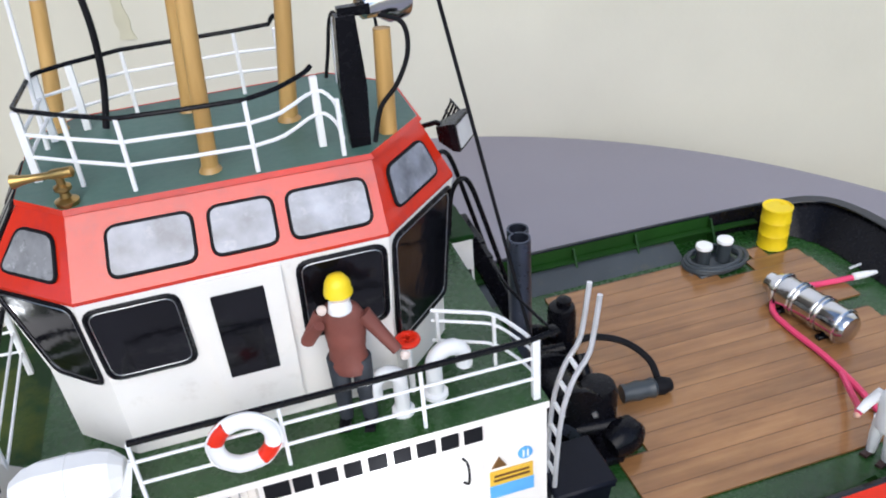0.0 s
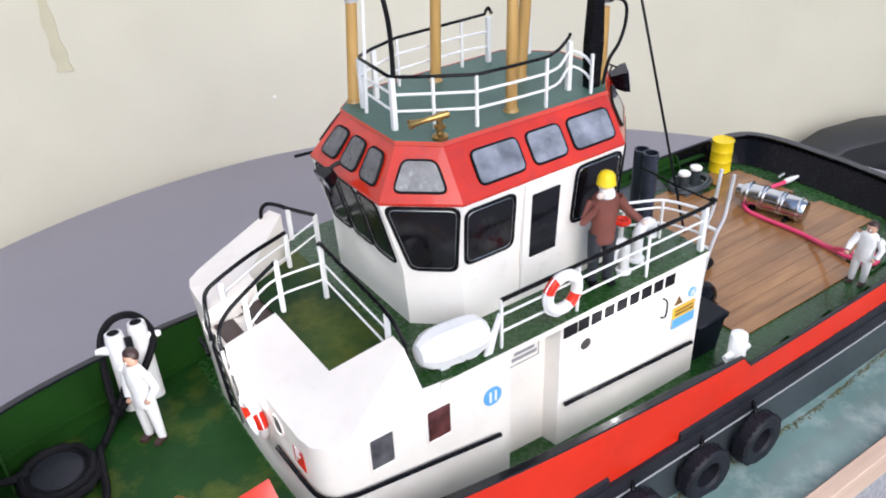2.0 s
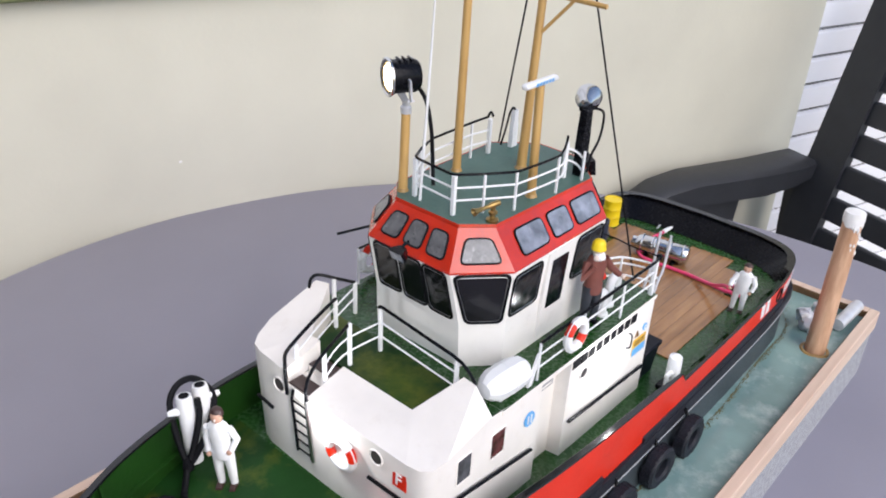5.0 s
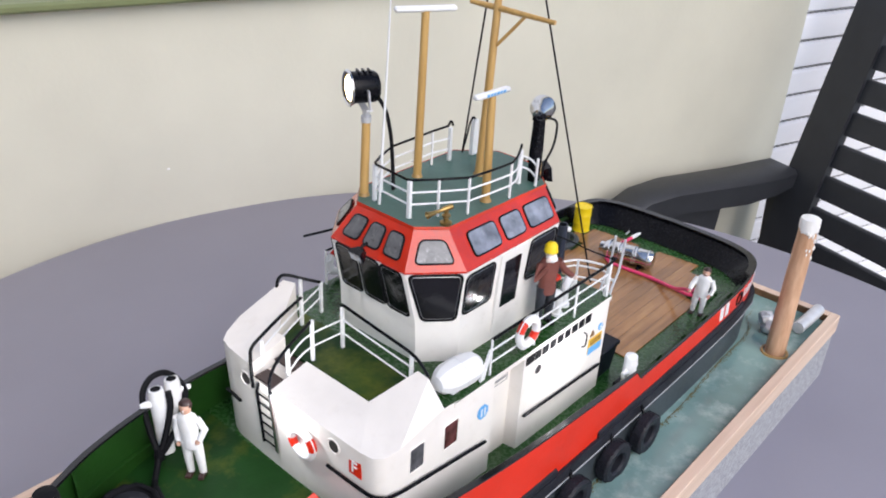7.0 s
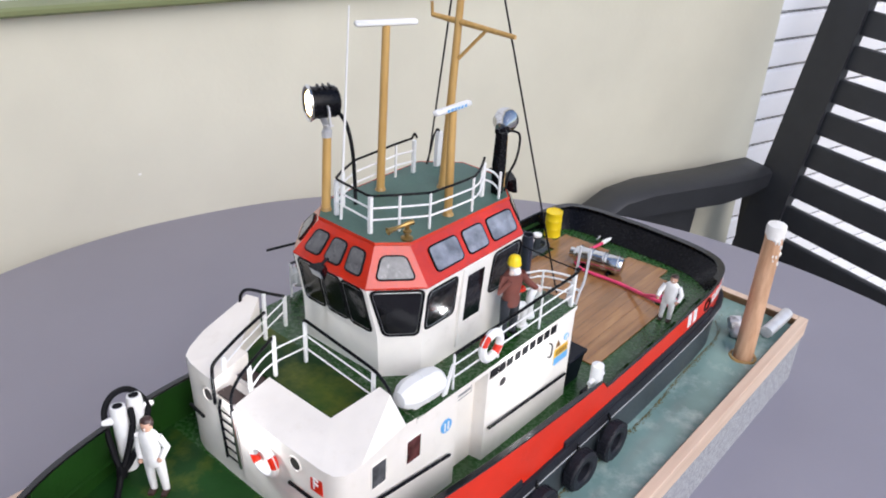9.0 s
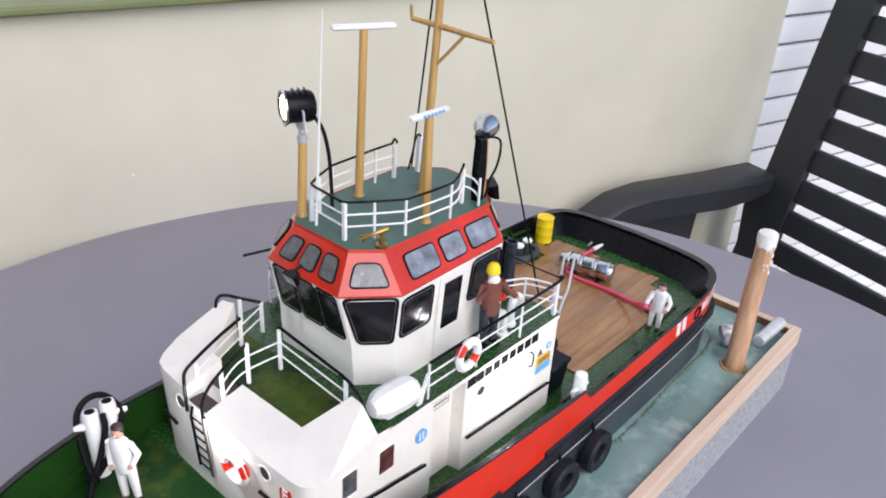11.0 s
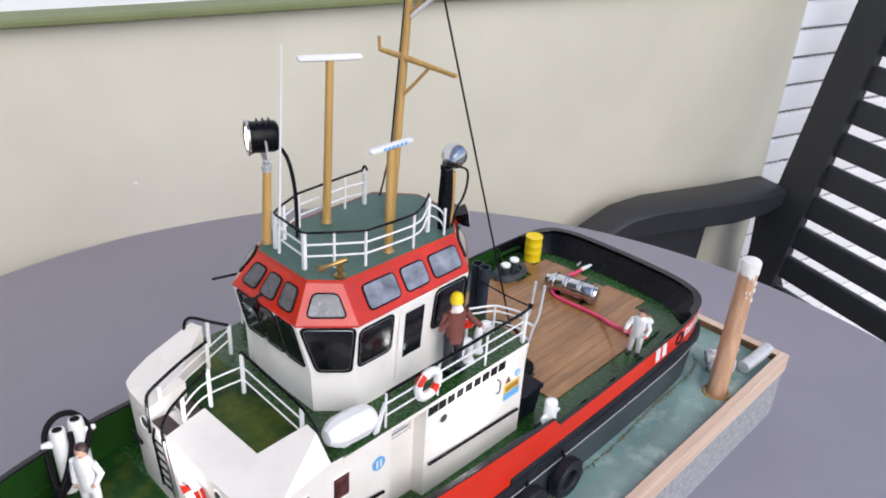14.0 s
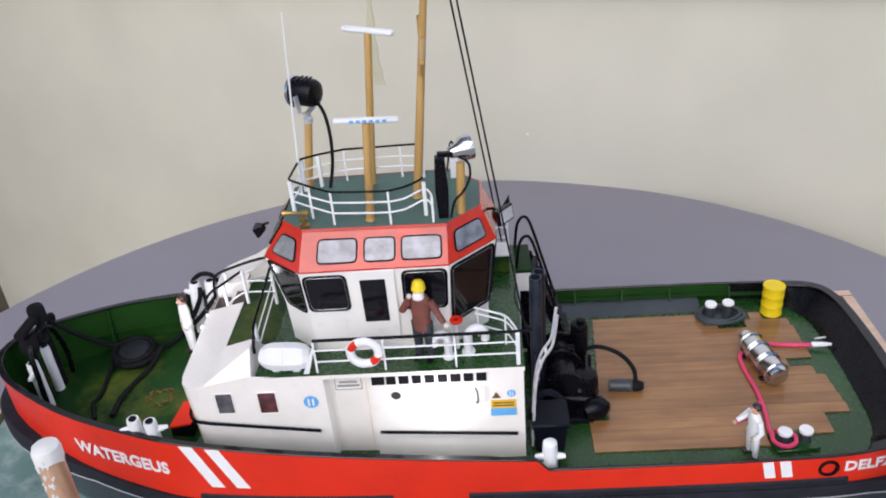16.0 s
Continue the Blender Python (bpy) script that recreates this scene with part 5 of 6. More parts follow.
part("black_bracket", bm, BLACK, dl, "black bracket plate", smooth=15)
bm = B()
tube(bm, smooth_line([(0.1, 0.0, 3.9), (0.7, -0.6, 3.7), (0.75, -0.7, 2.8), (0.3, -0.8, 1.9), (-0.3, -0.8, 1.2), (-0.6, -0.8, 0.1)], 5), 0.08, 8)
part("cable", bm, RUBBER, dl)

horn = thing("brass_horn", (1.2, -3.35, ROOF_Z), "brass fog horn on the wheelhouse roof", "horn")
bm = B()
lathe(bm, [(0.34, 0), (0.36, 0.14), (0.16, 0.24), (0.14, 0.4), (0.26, 0.5), (0.26, 0.6), (0.13, 0.68), (0.13, 0.9)], 14)
part("stand", bm, BRASS, horn)
bm = B()
lathe(bm, [(0.1, -0.6), (0.26, -0.5), (0.26, 0.4), (0.18, 0.6), (0.18, 1.3), (0.24, 1.9), (0.36, 2.35), (0.3, 2.35), (0.1, 2.0)], 16, aim((0.1, 0, 1.0), (-0.97, 0.2, -0.08)) @ Matrix.Scale(0.62, 4))
part("trumpet", bm, BRASS, horn)

bm = B()
tube(bm, [(0.2, -0.2, 0.1), (-1.5, 1.5, -0.6)], 0.09, 8)
solid("grab_rod", bm, BLACK, (0.3, 5.1, 18.2), "short black rod on the wheelhouse side", "rod")

# flood lamps on the wheelhouse
def flood(at, way, mat, label, s=1.0, body=BLACK):
    ob = thing("flood_lamp", at, label, "lamp", "flood lamps")
    m = aim((0, 0, 0), way)
    bm = B()
    loft(bm, [[m @ Vector((sx * w * s, sy * h * s, z * s)) for sx, sy in ((-1, -1), (1, -1), (1, 1), (-1, 1))] for w, h, z in ((0.3, 0.25, -0.5), (0.65, 0.45, 0.1), (0.68, 0.48, 0.35))])
    part("housing", bm, body, ob, smooth=15)
    bm = B()
    box(bm, m @ Vector((0, 0, 0.37 * s)), (1.15 * s, 0.75 * s, 0.05 * s), m.to_3x3())
    part("lens", bm, mat, ob, smooth=0)
    bm = B()
    tube(bm, [(0, 0, 0), m @ Vector((0, 0.3 * s, -0.6 * s)), m @ Vector((0, 0.2 * s, -1.1 * s))], 0.1, 6)
    part("arm", bm, BLACK, ob)
    return ob


flood((-2.75, -0.2, 19.6), (-0.9, 0, -0.4), GREYPANE, "small black flood lamp under the red band", 0.75)
flood((13.85, -1.4, 20.4), (0.75, -0.6, 0.15), ALU, "black flood lamp with silver reflector behind the wheelhouse", 1.1)
cage = thing("wire_grille", (13.9, -0.55, 19.75), "small black wire grille behind the roof", "grille")
for k in range(5):
    bm = B()
    tube(bm, [(0, k * 0.3, 0), (0.5, k * 0.3, 0.9)], 0.05, 5)
    part("wire", bm, BLACK, cage)
for z in (0.1, 0.5, 0.9):
    bm = B()
    tube(bm, [(z * 0.55, -0.1, z), (z * 0.55, 1.3, z)], 0.05, 5)
    part("wire", bm, BLACK, cage)

# lit diodes, with the light that they throw on the white walls
def diode(at, way, watts, label, r=0.16):
    ob = thing("led_lamp", at, label, "lamp", "lit diodes")
    bm = B()
    lathe(bm, [(r, -0.15), (r, 0.1), (r * 0.7, 0.22), (0.02, 0.26)], 12, aim((0, 0, 0), way))
    part("diode", bm, LED, ob)
    la = bpy.data.lights.new("diode_light", "POINT")
    la.energy, la.color, la.shadow_soft_size = watts, (0.93, 0.96, 1.0), 0.003
    lo = new("diode_light", la)
    lo.location = (Vector(at) + Vector(way).normalized() * 1.3) * S
    return ob


diode((-8.42, -0.1, 11.5), (-1, 0, 0.1), 0.06, "bright white diode beside the front ladder")
diode((9.0, -7.75, 10.4), (0, -1, 0), 0.04, "bright white diode on the deckhouse side")

# ---- life-saving gear ----
def lifebuoy(at, way, R, r, label, roll=0.0):
    ob = thing("lifebuoy", at, label, "lifebuoy", "lifebuoys")
    m = aim((0, 0, 0), way, roll)
    for q in range(4):
        bm = B()
        a0, a1 = q * math.pi / 2, (q + 1) * math.pi / 2
        c0 = a0 + (0.42 if q % 2 == 0 else -0.42)
        c1 = a1 - (0.42 if q % 2 == 0 else -0.42)
        tube(bm, [m @ Vector((R * math.cos(c0 + (c1 - c0) * k / 9), R * math.sin(c0 + (c1 - c0) * k / 9), 0)) for k in range(10)], r, 10)
        part("segment", bm, HULLRED if q % 2 == 0 else BRIGHT, ob)
    bm = B()
    tube(bm, smooth_line([m @ Vector(((R + r * (1.1 if k % 2 else 0.95)) * math.cos(k * math.pi / 8), (R + r * (1.1 if k % 2 else 0.95)) * math.sin(k * math.pi / 8), 0.05)) for k in range(16)], 2, True), 0.04, 5, loop=True)
    part("grab_line", bm, BRIGHT, ob)
    return ob


lifebuoy((4.6, -7.6, 14.3), (0, -1, 0), 0.88, 0.27, "white and red lifebuoy hung on the side railing", 95)
lifebuoy((2.7, 7.55, 14.0), (0, 1, 0), 0.88, 0.27, "white and red lifebuoy on the starboard railing", 20)
lifebuoy((-8.42, -1.5, 9.8), (-1, 0, -0.07), 0.92, 0.27, "white and red lifebuoy on the deckhouse front", 155)
raft = thing("life_raft_canister", (-0.8, -6.6, 12.6), "white life raft canister on a cradle", "life raft", turn=-4)
bm = B()
lathe(bm, [(0.1, -1.78), (0.5, -1.72), (0.82, -1.3), (0.95, -0.85), (0.97, -0.06), (1.0, -0.04), (1.0, 0.04), (0.97, 0.06), (0.95, 0.85), (0.82, 1.3), (0.5, 1.66), (0.1, 1.74)], 10, aim((0, 0, 0.9), (1, 0, 0)))
part("canister", bm, BRIGHT, raft, smooth=24)
for x in (-0.7, 0.7):
    bm = B()
    box(bm, (x, 0, 0.14), (0.5, 1.1, 0.28), None, 0.05)
    part("cradle", bm, BRIGHT, raft)

# gooseneck vents on the upper deck
def gooseneck(at, way, h, r, reach, label):
    ob = thing("gooseneck_vent", at, label, "vent", "vents")
    w = Vector(way).normalized()
    bm = B()
    tube(bm, [Vector((0, 0, 0)), Vector((0, 0, h * 0.7))] + [Vector((0, 0, h * 0.7)) + w * (reach / 2) * (1 - math.cos(a)) + Vector((0, 0, reach / 2 * math.sin(a))) for a in np.linspace(0.3, math.pi, 8)] + [w * reach + Vector((0, 0, h * 0.5))], r, 12)
    part("pipe", bm, BRIGHT, ob)
    bm = B()
    lathe(bm, [(r * 1.5, 0), (r * 1.5, 0.15), (r * 1.05, 0.2)], 14)
    part("flange", bm, BRIGHT, ob)
    return ob


gooseneck((9.9, -6.3, U), (-1, 0, 0), 2.0, 0.27, 0.9, "white gooseneck vent pipe on the green deck")
gooseneck((11.2, -5.9, U), (1, 0.1, 0), 1.9, 0.3, 1.15, "thick white gooseneck vent on the green deck")
valve = thing("red_valve", (10.5, -5.4, U), "red hand wheel valve on the upper deck", "valve")
bm = B()
lathe(bm, [(0.12, 0), (0.12, 2.1), (0.2, 2.2)], 10)
part("stem", bm, BRIGHT, valve)
bm = B()
tube(bm, [(0.34 * math.cos(2 * math.pi * k / 16), 0.34 * math.sin(2 * math.pi * k / 16), 2.3) for k in range(16)], 0.12, 8, loop=True)
box(bm, (0, 0, 2.3), (0.66, 0.12, 0.12))
box(bm, (0, 0, 2.3), (0.12, 0.66, 0.12))
part("hand_wheel", bm, HULLRED, valve)

# ---- figurines: each one plain mesh ----
def figurine(at, h, mats, facing, arms, label, helmet, lean=(0, 0), wide=1.0):
    """A small painted figure. mats: trousers, coat, skin, headgear, shoes. Built facing -y, then turned."""
    k = h / 6.0
    bm = B()
    for s in (-1, 1):
        tube(bm, [(s * 0.42, 0.05, 0.2), (s * 0.4, 0, 1.4), (s * 0.33, 0, 2.9)], [0.24, 0.3, 0.4], 10, mi=0)
        loft(bm, [[(s * 0.44 - 0.19, -0.58, 0.02), (s * 0.44 + 0.19, -0.58, 0.02), (s * 0.44 + 0.2, 0.25, 0.02), (s * 0.44 - 0.2, 0.25, 0.02)], [(s * 0.44 - 0.17, -0.55, 0.18), (s * 0.44 + 0.17, -0.55, 0.18), (s * 0.44 + 0.2, 0.25, 0.32), (s * 0.44 - 0.2, 0.25, 0.32)]], mi=4)
    loft(bm, [[(w * math.cos(2 * math.pi * i / 14), d * math.sin(2 * math.pi * i / 14), z) for i in range(14)] for w, d, z in ((0.62, 0.45, 2.35), (0.68, 0.5, 2.7), (0.60, 0.44, 3.3), (0.70, 0.47, 4.0), (0.76, 0.44, 4.55), (0.56, 0.37, 4.9), (0.26, 0.26, 5.08))], mi=1)
    for s, pts in zip((-1, 1), arms):
        tube(bm, [(s * 0.66, 0, 4.6)] + pts[:-1], [0.28] + [0.24] * (len(pts) - 2) + [0.19], 9, mi=1)
        bmesh.ops.create_icosphere(bm, subdivisions=2, radius=0.17, matrix=Matrix.Translation(pts[-1]))
    nf = len(bm.faces)
    bm.faces.ensure_lookup_table()
    for f in bm.faces:
        c = f.calc_center_median()
        if len(f.verts) == 3 and any((c - Vector(a[-1])).length < 0.3 for a in arms):
            f.material_index = 2
    lathe(bm, [(0.1, 4.95), (0.22, 5.0), (0.34, 5.2), (0.38, 5.45), (0.34, 5.7), (0.1, 5.85)], 14, mi=2)
    if helmet:
        lathe(bm, [(0.3, 4.78), (0.4, 4.9), (0.38, 5.06), (0.34, 5.2), (0.15, 5.28)], 12, Matrix.Translation((0, -0.16, 0)), mi=5)
        lathe(bm, [(0.46, 5.42), (0.45, 5.52), (0.43, 5.56), (0.42, 5.78), (0.3, 6.0), (0.05, 6.08)], 16, mi=3)
    else:
        lathe(bm, [(0.30, 5.28), (0.38, 5.4), (0.42, 5.6), (0.38, 5.82), (0.24, 5.97), (0.05, 6.0)], 14, Matrix.Translation((0, 0.1, 0.0)), mi=3)
        lathe(bm, [(0.36, 4.86), (0.34, 5.0), (0.27, 5.06)], 12, mi=1)
        box(bm, (0, -0.4, 5.4), (0.1, 0.12, 0.16), None, 0.03, 2)
    for v in bm.verts:
        v.co *= k
        v.co.x *= wide
        v.co.x += lean[0] * v.co.z
        v.co.y += lean[1] * v.co.z
        v.co += Vector((noise.noise(v.co * 3), noise.noise(v.co * 3 + Vector((9, 0, 0))), 0)) * 0.04
    return solid("figurine", bm, mats, at, label, "figurine", "crew figurines", turn=facing, smooth=50)


figurine((8.35, -6.2, U), 6.0, [TROUSERS, JACKET, PALESKIN, YELLOW, BLACK, OVERALL], -20,
         ([(-1.15, -0.35, 3.8), (-0.62, -0.62, 4.6), (-0.5, -0.5, 5.1)], [(1.15, -0.1, 3.9), (1.7, -0.4, 3.4), (1.9, -0.45, 3.25)]),
         "painted crew figurine in brown jacket, white scarf and yellow helmet", True)
figurine((-11.85, 4.5, deck_z(-11.85)), 5.5, [OVERALL, OVERALL, SKIN, DARKBROWN, DARKBROWN], -55,
         ([(-0.86, 0.0, 3.7), (-0.8, -0.2, 2.9), (-0.78, -0.25, 2.62)], [(1.0, 0.12, 3.75), (0.72, -0.3, 3.1), (0.55, -0.3, 2.95)]),
         "painted crew figurine in white overall standing on the foredeck", False, (-0.07, 0.03))
figurine((29.8, -8.25, 4.65), 4.75, [OVERALL, OVERALL, SKIN, DARKBROWN, DARKBROWN], -78,
         ([(-0.98, -0.35, 3.75), (-1.0, -0.9, 3.35), (-0.95, -1.2, 3.25)], [(1.05, 0.0, 3.7), (0.95, -0.45, 3.0), (0.8, -0.6, 2.85)]),
         "painted crew figurine in white overall holding a pink hose", False, (0.05, -0.08), 1.1)

# ---- foredeck gear ----
def bitt(at, h, r, way, label, lean=(0, 0), group="white bitts"):
    ob = thing("bitt", at, label, "bitt", group)
    top = Vector((lean[0] * h, lean[1] * h, h))
    bm = B()
    tube(bm, [(0, 0, 0), top * 0.5, top * 0.93, top], [r * 1.02, r, r, r * 0.9], 16)
    part("post", bm, BRIGHT, ob)
    bm = B()
    lathe(bm, [(r * 0.02, 0), (r * 0.62, 0), (r * 0.62, 0.05), (r * 0.02, 0.05)], 14, aim(top, top))
    part("bore", bm, BLACKPRINT, ob, "dark bore in the top")
    bm = B()
    w = Vector(way).normalized()
    tube(bm, [top * 0.8 + w * r * 0.5, top * 0.8 + w * (r + 0.22), top * 0.8 + w * (r + 0.58) + Vector((0, 0, 0.02))], [r * 0.6, r * 0.48, r * 0.3], 10)
    part("horn", bm, BRIGHT, ob)
    return ob


for x, y, way in ((-12.0, 7.6, (-1, 0.3, 0)), (-10.75, 7.85, (1, -0.3, 0))):
    bitt((x, y, deck_z(x)), 4.5, 0.5, way, "white tubular bitt with side horn at the foredeck bulwark", (0.02, 0.13))
for x, y, way in ((-11.75, -7.7, (-1, -0.3, 0)), (-10.5, -8.0, (1, 0.3, 0))):
    bitt((x, y, deck_z(x)), 4.2, 0.45, way, "white tubular bitt with side horn at the foredeck bulwark", (0.03, -0.08))
for y in (-1.45, 0.6):
    bitt((-21.6, y, deck_z(-21.6)), 4.2, 0.45 if y < 0 else 0.36, (0, 1 if y > 0 else -1, 0), "white tubular bitt under the black bow roller")
roller = thing("bow_roller", (-21.6, 0, deck_z(-21.6)), "black bow towing frame with rubber heads", "bow frame")
bm = B()
lathe(bm, [(0.35, 0), (0.35, 5.9), (0.6, 6.1), (0.64, 6.5), (0.64, 7.2), (0.55, 7.45), (0.2, 7.5)], 16, Matrix.Translation((0, 1.3, 0)))
part("rubber_head", bm, RUBBER, roller)
bm = B()
lathe(bm, [(0.32, 0), (0.32, 4.6), (0.6, 4.8), (0.66, 5.6), (0.5, 6.2), (0.2, 6.3)], 16, Matrix.Translation((-0.1, -0.8, 0)))
part("rubber_head", bm, RUBBER, roller)
bm = B()
tube(bm, [(0, -1.7, 6.8), (0, 0.6, 6.75)], 0.38, 14)
part("roller", bm, RUBBER, roller)
for c, r, w in (((0.1, 0.7, 5.2), 0.62, 0.28), ((0.1, 2.5, 5.4), 0.34, 0.2)):
    bm = B()
    tube(bm, [(c[0], c[1] + r * math.cos(2 * math.pi * k / 20), c[2] + r * math.sin(2 * math.pi * k / 20)) for k in range(20)], w, 8, loop=True)
    part("rope_ring", bm, RUBBER, roller)
bm = B()
tube(bm, smooth_line([(0.3, -2.0, 0.2), (0.4, -2.0, 2.6), (0.2, -1.2, 5.6), (0.2, 1.6, 5.3), (0.4, 2.5, 2.6), (0.3, 2.5, 0.2)], 5), 0.2, 8)
part("frame_tube", bm, BLACK, roller)
winch = thing("bow_winch", (-16.6, 4.1, deck_z(-16.6)), "black rubber tow winch drum lying on the foredeck", "winch")
bm = B()
lathe(bm, [(1.5, 0), (1.8, 0.25), (1.85, 0.6), (1.6, 0.95), (1.3, 0.9)], 28)
part("drum", bm, RUBBER, winch)
bm = B()
lathe(bm, [(1.34, 0.7), (1.2, 0.98), (0.6, 1.12), (0.03, 1.15)], 24)
part("drum_cover", bm, TYRE, winch, "dull dark grey drum cover")
for r, z in ((1.62, 0.92), (1.75, 0.5)):
    bm = B()
    tube(bm, [((r + 0.05 * math.sin(5 * k)) * math.cos(2 * math.pi * k / 32), (r + 0.05 * math.cos(3 * k)) * math.sin(2 * math.pi * k / 32), z + 0.05 * math.sin(2.3 * k)) for k in range(32)], 0.2, 8, loop=True)
    part("rope_turn", bm, RUBBER, winch)


def rope(pts, r, mat, label, per=6, name="rope"):
    ob = thing(name, pts[0], label, name)
    o = Vector(pts[0])
    bm = B()
    tube(bm, [p - o for p in smooth_line(pts, per)], r, 8)
    part("strand", bm, mat, ob)
    return ob


FZ = deck_z(-14) + 0.25
rope([(-13.05, 6.65, 6.7), (-13.0, 7.3, 7.6), (-12.75, 8.3, 8.9), (-12.4, 8.9, 9.8), (-11.7, 9.1, 10.4), (-10.8, 9.1, 10.4), (-10.2, 8.8, 9.9), (-10.1, 7.9, 9.2), (-11.2, 7.1, 8.0), (-12.3, 6.75, 7.0), (-13.1, 6.6, 6.5)], 0.2, RUBBER, "black tow rope looped round the white bitts")
rope([(-11.35, 7.7, 10.0), (-11.5, 7.4, 9.0), (-12.4, 6.9, 7.4), (-13.1, 6.6, 6.6), (-13.6, 6.1, FZ + 0.2), (-14.2, 5.4, FZ), (-14.55, 4.6, FZ + 0.35), (-14.75, 3.6, FZ + 0.1), (-15.0, 2.2, FZ - 0.05), (-15.7, 0.2, FZ - 0.05), (-16.0, -1.2, FZ - 0.05), (-16.0, -3.1, FZ - 0.05)], 0.2, RUBBER, "black rope lying across the green foredeck")
bm = B()
bmesh.ops.create_icosphere(bm, subdivisions=2, radius=0.42)
for v in bm.verts:
    v.co = Vector((v.co.x * 0.9, v.co.y * 0.8, v.co.z * 1.3)) + Vector((noise.noise(v.co * 3), noise.noise(v.co * 3 + Vector((4, 0, 0))), noise.noise(v.co * 3 + Vector((0, 4, 0))))) * 0.12
solid("rope_knot", bm, RUBBER, (-13.05, 6.65, 6.55), "black knot in the tow rope below the bitts", "knot")
rope([(-17.8, 4.9, FZ + 0.7), (-18.8, 4.5, FZ + 1.0), (-20.2, 3.6, FZ + 2.6), (-21.4, 2.5, FZ + 4.8)], 0.2, RUBBER, "black rope from the winch to the bow")
rope([(-18.1, 3.4, FZ + 0.3), (-18.0, 1.2, FZ - 0.05), (-17.8, -0.6, FZ - 0.05), (-18.0, -1.7, FZ - 0.05), (-17.2, -3.4, FZ - 0.05)], 0.16, RUBBER, "thin black rope on the foredeck")
chain = thing("brass_chain", (-12.9, -1.1, deck_z(-12.9)), "loose ring of dull brass anchor chain on the foredeck", "chain")
rnd = random.Random(11)
for k in range(26):
    a = k * 0.55
    q = 1.0 + rnd.uniform(-0.25, 0.25)
    c = Vector((0.95 * math.cos(a) * q, 0.9 * math.sin(a) * q, 0.08))
    bm = B()
    d = Vector((-math.sin(a), math.cos(a), 0)) * 0.14
    n_ = Vector((0, 0, 0.07)) if k % 2 else Vector((math.cos(a), math.sin(a), 0)) * 0.08
    tube(bm, [c + d * math.cos(t) + n_ * math.sin(t) for t in np.linspace(0, 2 * math.pi, 9)[:-1]], 0.03, 5, loop=True)
    part("link", bm, RUSTY, chain)
rb = thing("red_deck_box", (-9.75, -4.1, deck_z(-9.6)), "red deck box with sloping lid beside the deckhouse", "box", turn=-6)
bm = B()
loft(bm, [[(-0.8, -1.3, 0), (0.8, -1.3, 0), (0.8, 1.3, 0), (-0.8, 1.3, 0)], [(-0.8, -1.3, 0.75), (0.8, -1.3, 1.15), (0.8, 1.3, 1.15), (-0.8, 1.3, 0.75)]])
part("body", bm, BLACK, rb, smooth=0)
bm = B()
loft(bm, [[(-0.88, -1.36, 0.76), (0.85, -1.36, 1.2), (0.85, 1.36, 1.2), (-0.88, 1.36, 0.76)], [(-0.88, -1.36, 0.9), (0.85, -1.36, 1.34), (0.85, 1.36, 1.34), (-0.88, 1.36, 0.9)]])
part("lid", bm, HULLRED, rb, "glossy red lid", smooth=0)

# ---- aft deck gear ----
pb = thing("cross_bitt", (16.2, -9.35, 5.0), "white cruciform bitt on the port bulwark", "bitt")
bm = B()
tube(bm, [(0, 0, 0), (0, 0, 2.2), (0, 0, 2.55), (0, 0, 2.7)], [0.5, 0.5, 0.46, 0.2], 16)
part("post", bm, BRIGHT, pb)
bm = B()
tube(bm, [(-1.0, 0, 1.3), (-0.3, 0, 1.35), (0.3, 0, 1.35), (1.0, 0, 1.3)], [0.18, 0.27, 0.27, 0.18], 10)
part("cross_bar", bm, BRIGHT, pb)
bm = B()
box(bm, (0, 0.2, -0.18), (1.3, 1.3, 0.36), None, 0.05)
part("foot_plate", bm, BLACK, pb)


def twin_bitts(at, turn, label, mat_base, tall=1.4):
    ob = thing("twin_bitts", at, label, "bitt", turn=turn)
    bm = B()
    box(bm, (0, 0, 0.12), (2.9, 1.9, 0.24), None, 0.06)
    part("base_plate", bm, mat_base, ob)
    for x in (-0.72, 0.72):
        bm = B()
        lathe(bm, [(0.44, 0.2), (0.4, 0.4), (0.4, tall), (0.44, tall + 0.1)], 18, Matrix.Translation((x, 0, 0)))
        p = part("bitt_post", bm, HULLGREY, ob, "grey bitt post")
        bm = B()
        lathe(bm, [(0.47, tall + 0.1), (0.49, tall + 0.18), (0.46, tall + 0.3), (0.2, tall + 0.34)], 18, Matrix.Translation((x, 0, 0)))
        part("white_head", bm, BRIGHT, p)
    return ob


twin_bitts((31.5, 7.1, 4.66), 4, "twin grey bitts with white heads on the aft deck", HULLGREY)
twin_bitts((32.9, -7.3, 4.66), 4, "twin bitts with white heads beside the hose", DECKGREEN, 0.85)
for k, (r, z) in enumerate(((1.6, 0.35), (1.45, 0.62), (1.7, 0.5))):
    rope([(31.5 + r * 1.1 * math.cos(a) + 0.1 * k, 7.1 + r * 0.75 * math.sin(a), 4.7 + z) for a in np.linspace(0.4 * k, 6.2 + 0.4 * k, 14)], 0.14, HULLGREY, "grey mooring rope coiled round the twin bitts", 3)
bm = B()
box(bm, (0, 0, 0), (2.1, 0.16, 0.12), Matrix.Rotation(radians(8), 3, "Z"), 0.03)
solid("deck_bar", bm, ALU, (39.2, 3.85, 4.85), "short pale metal bar at the foot of the black stern", "bar")
drum = thing("yellow_drum", (36.0, 7.75, 4.66), "yellow steel oil drum on the aft deck", "drum")
bm = B()
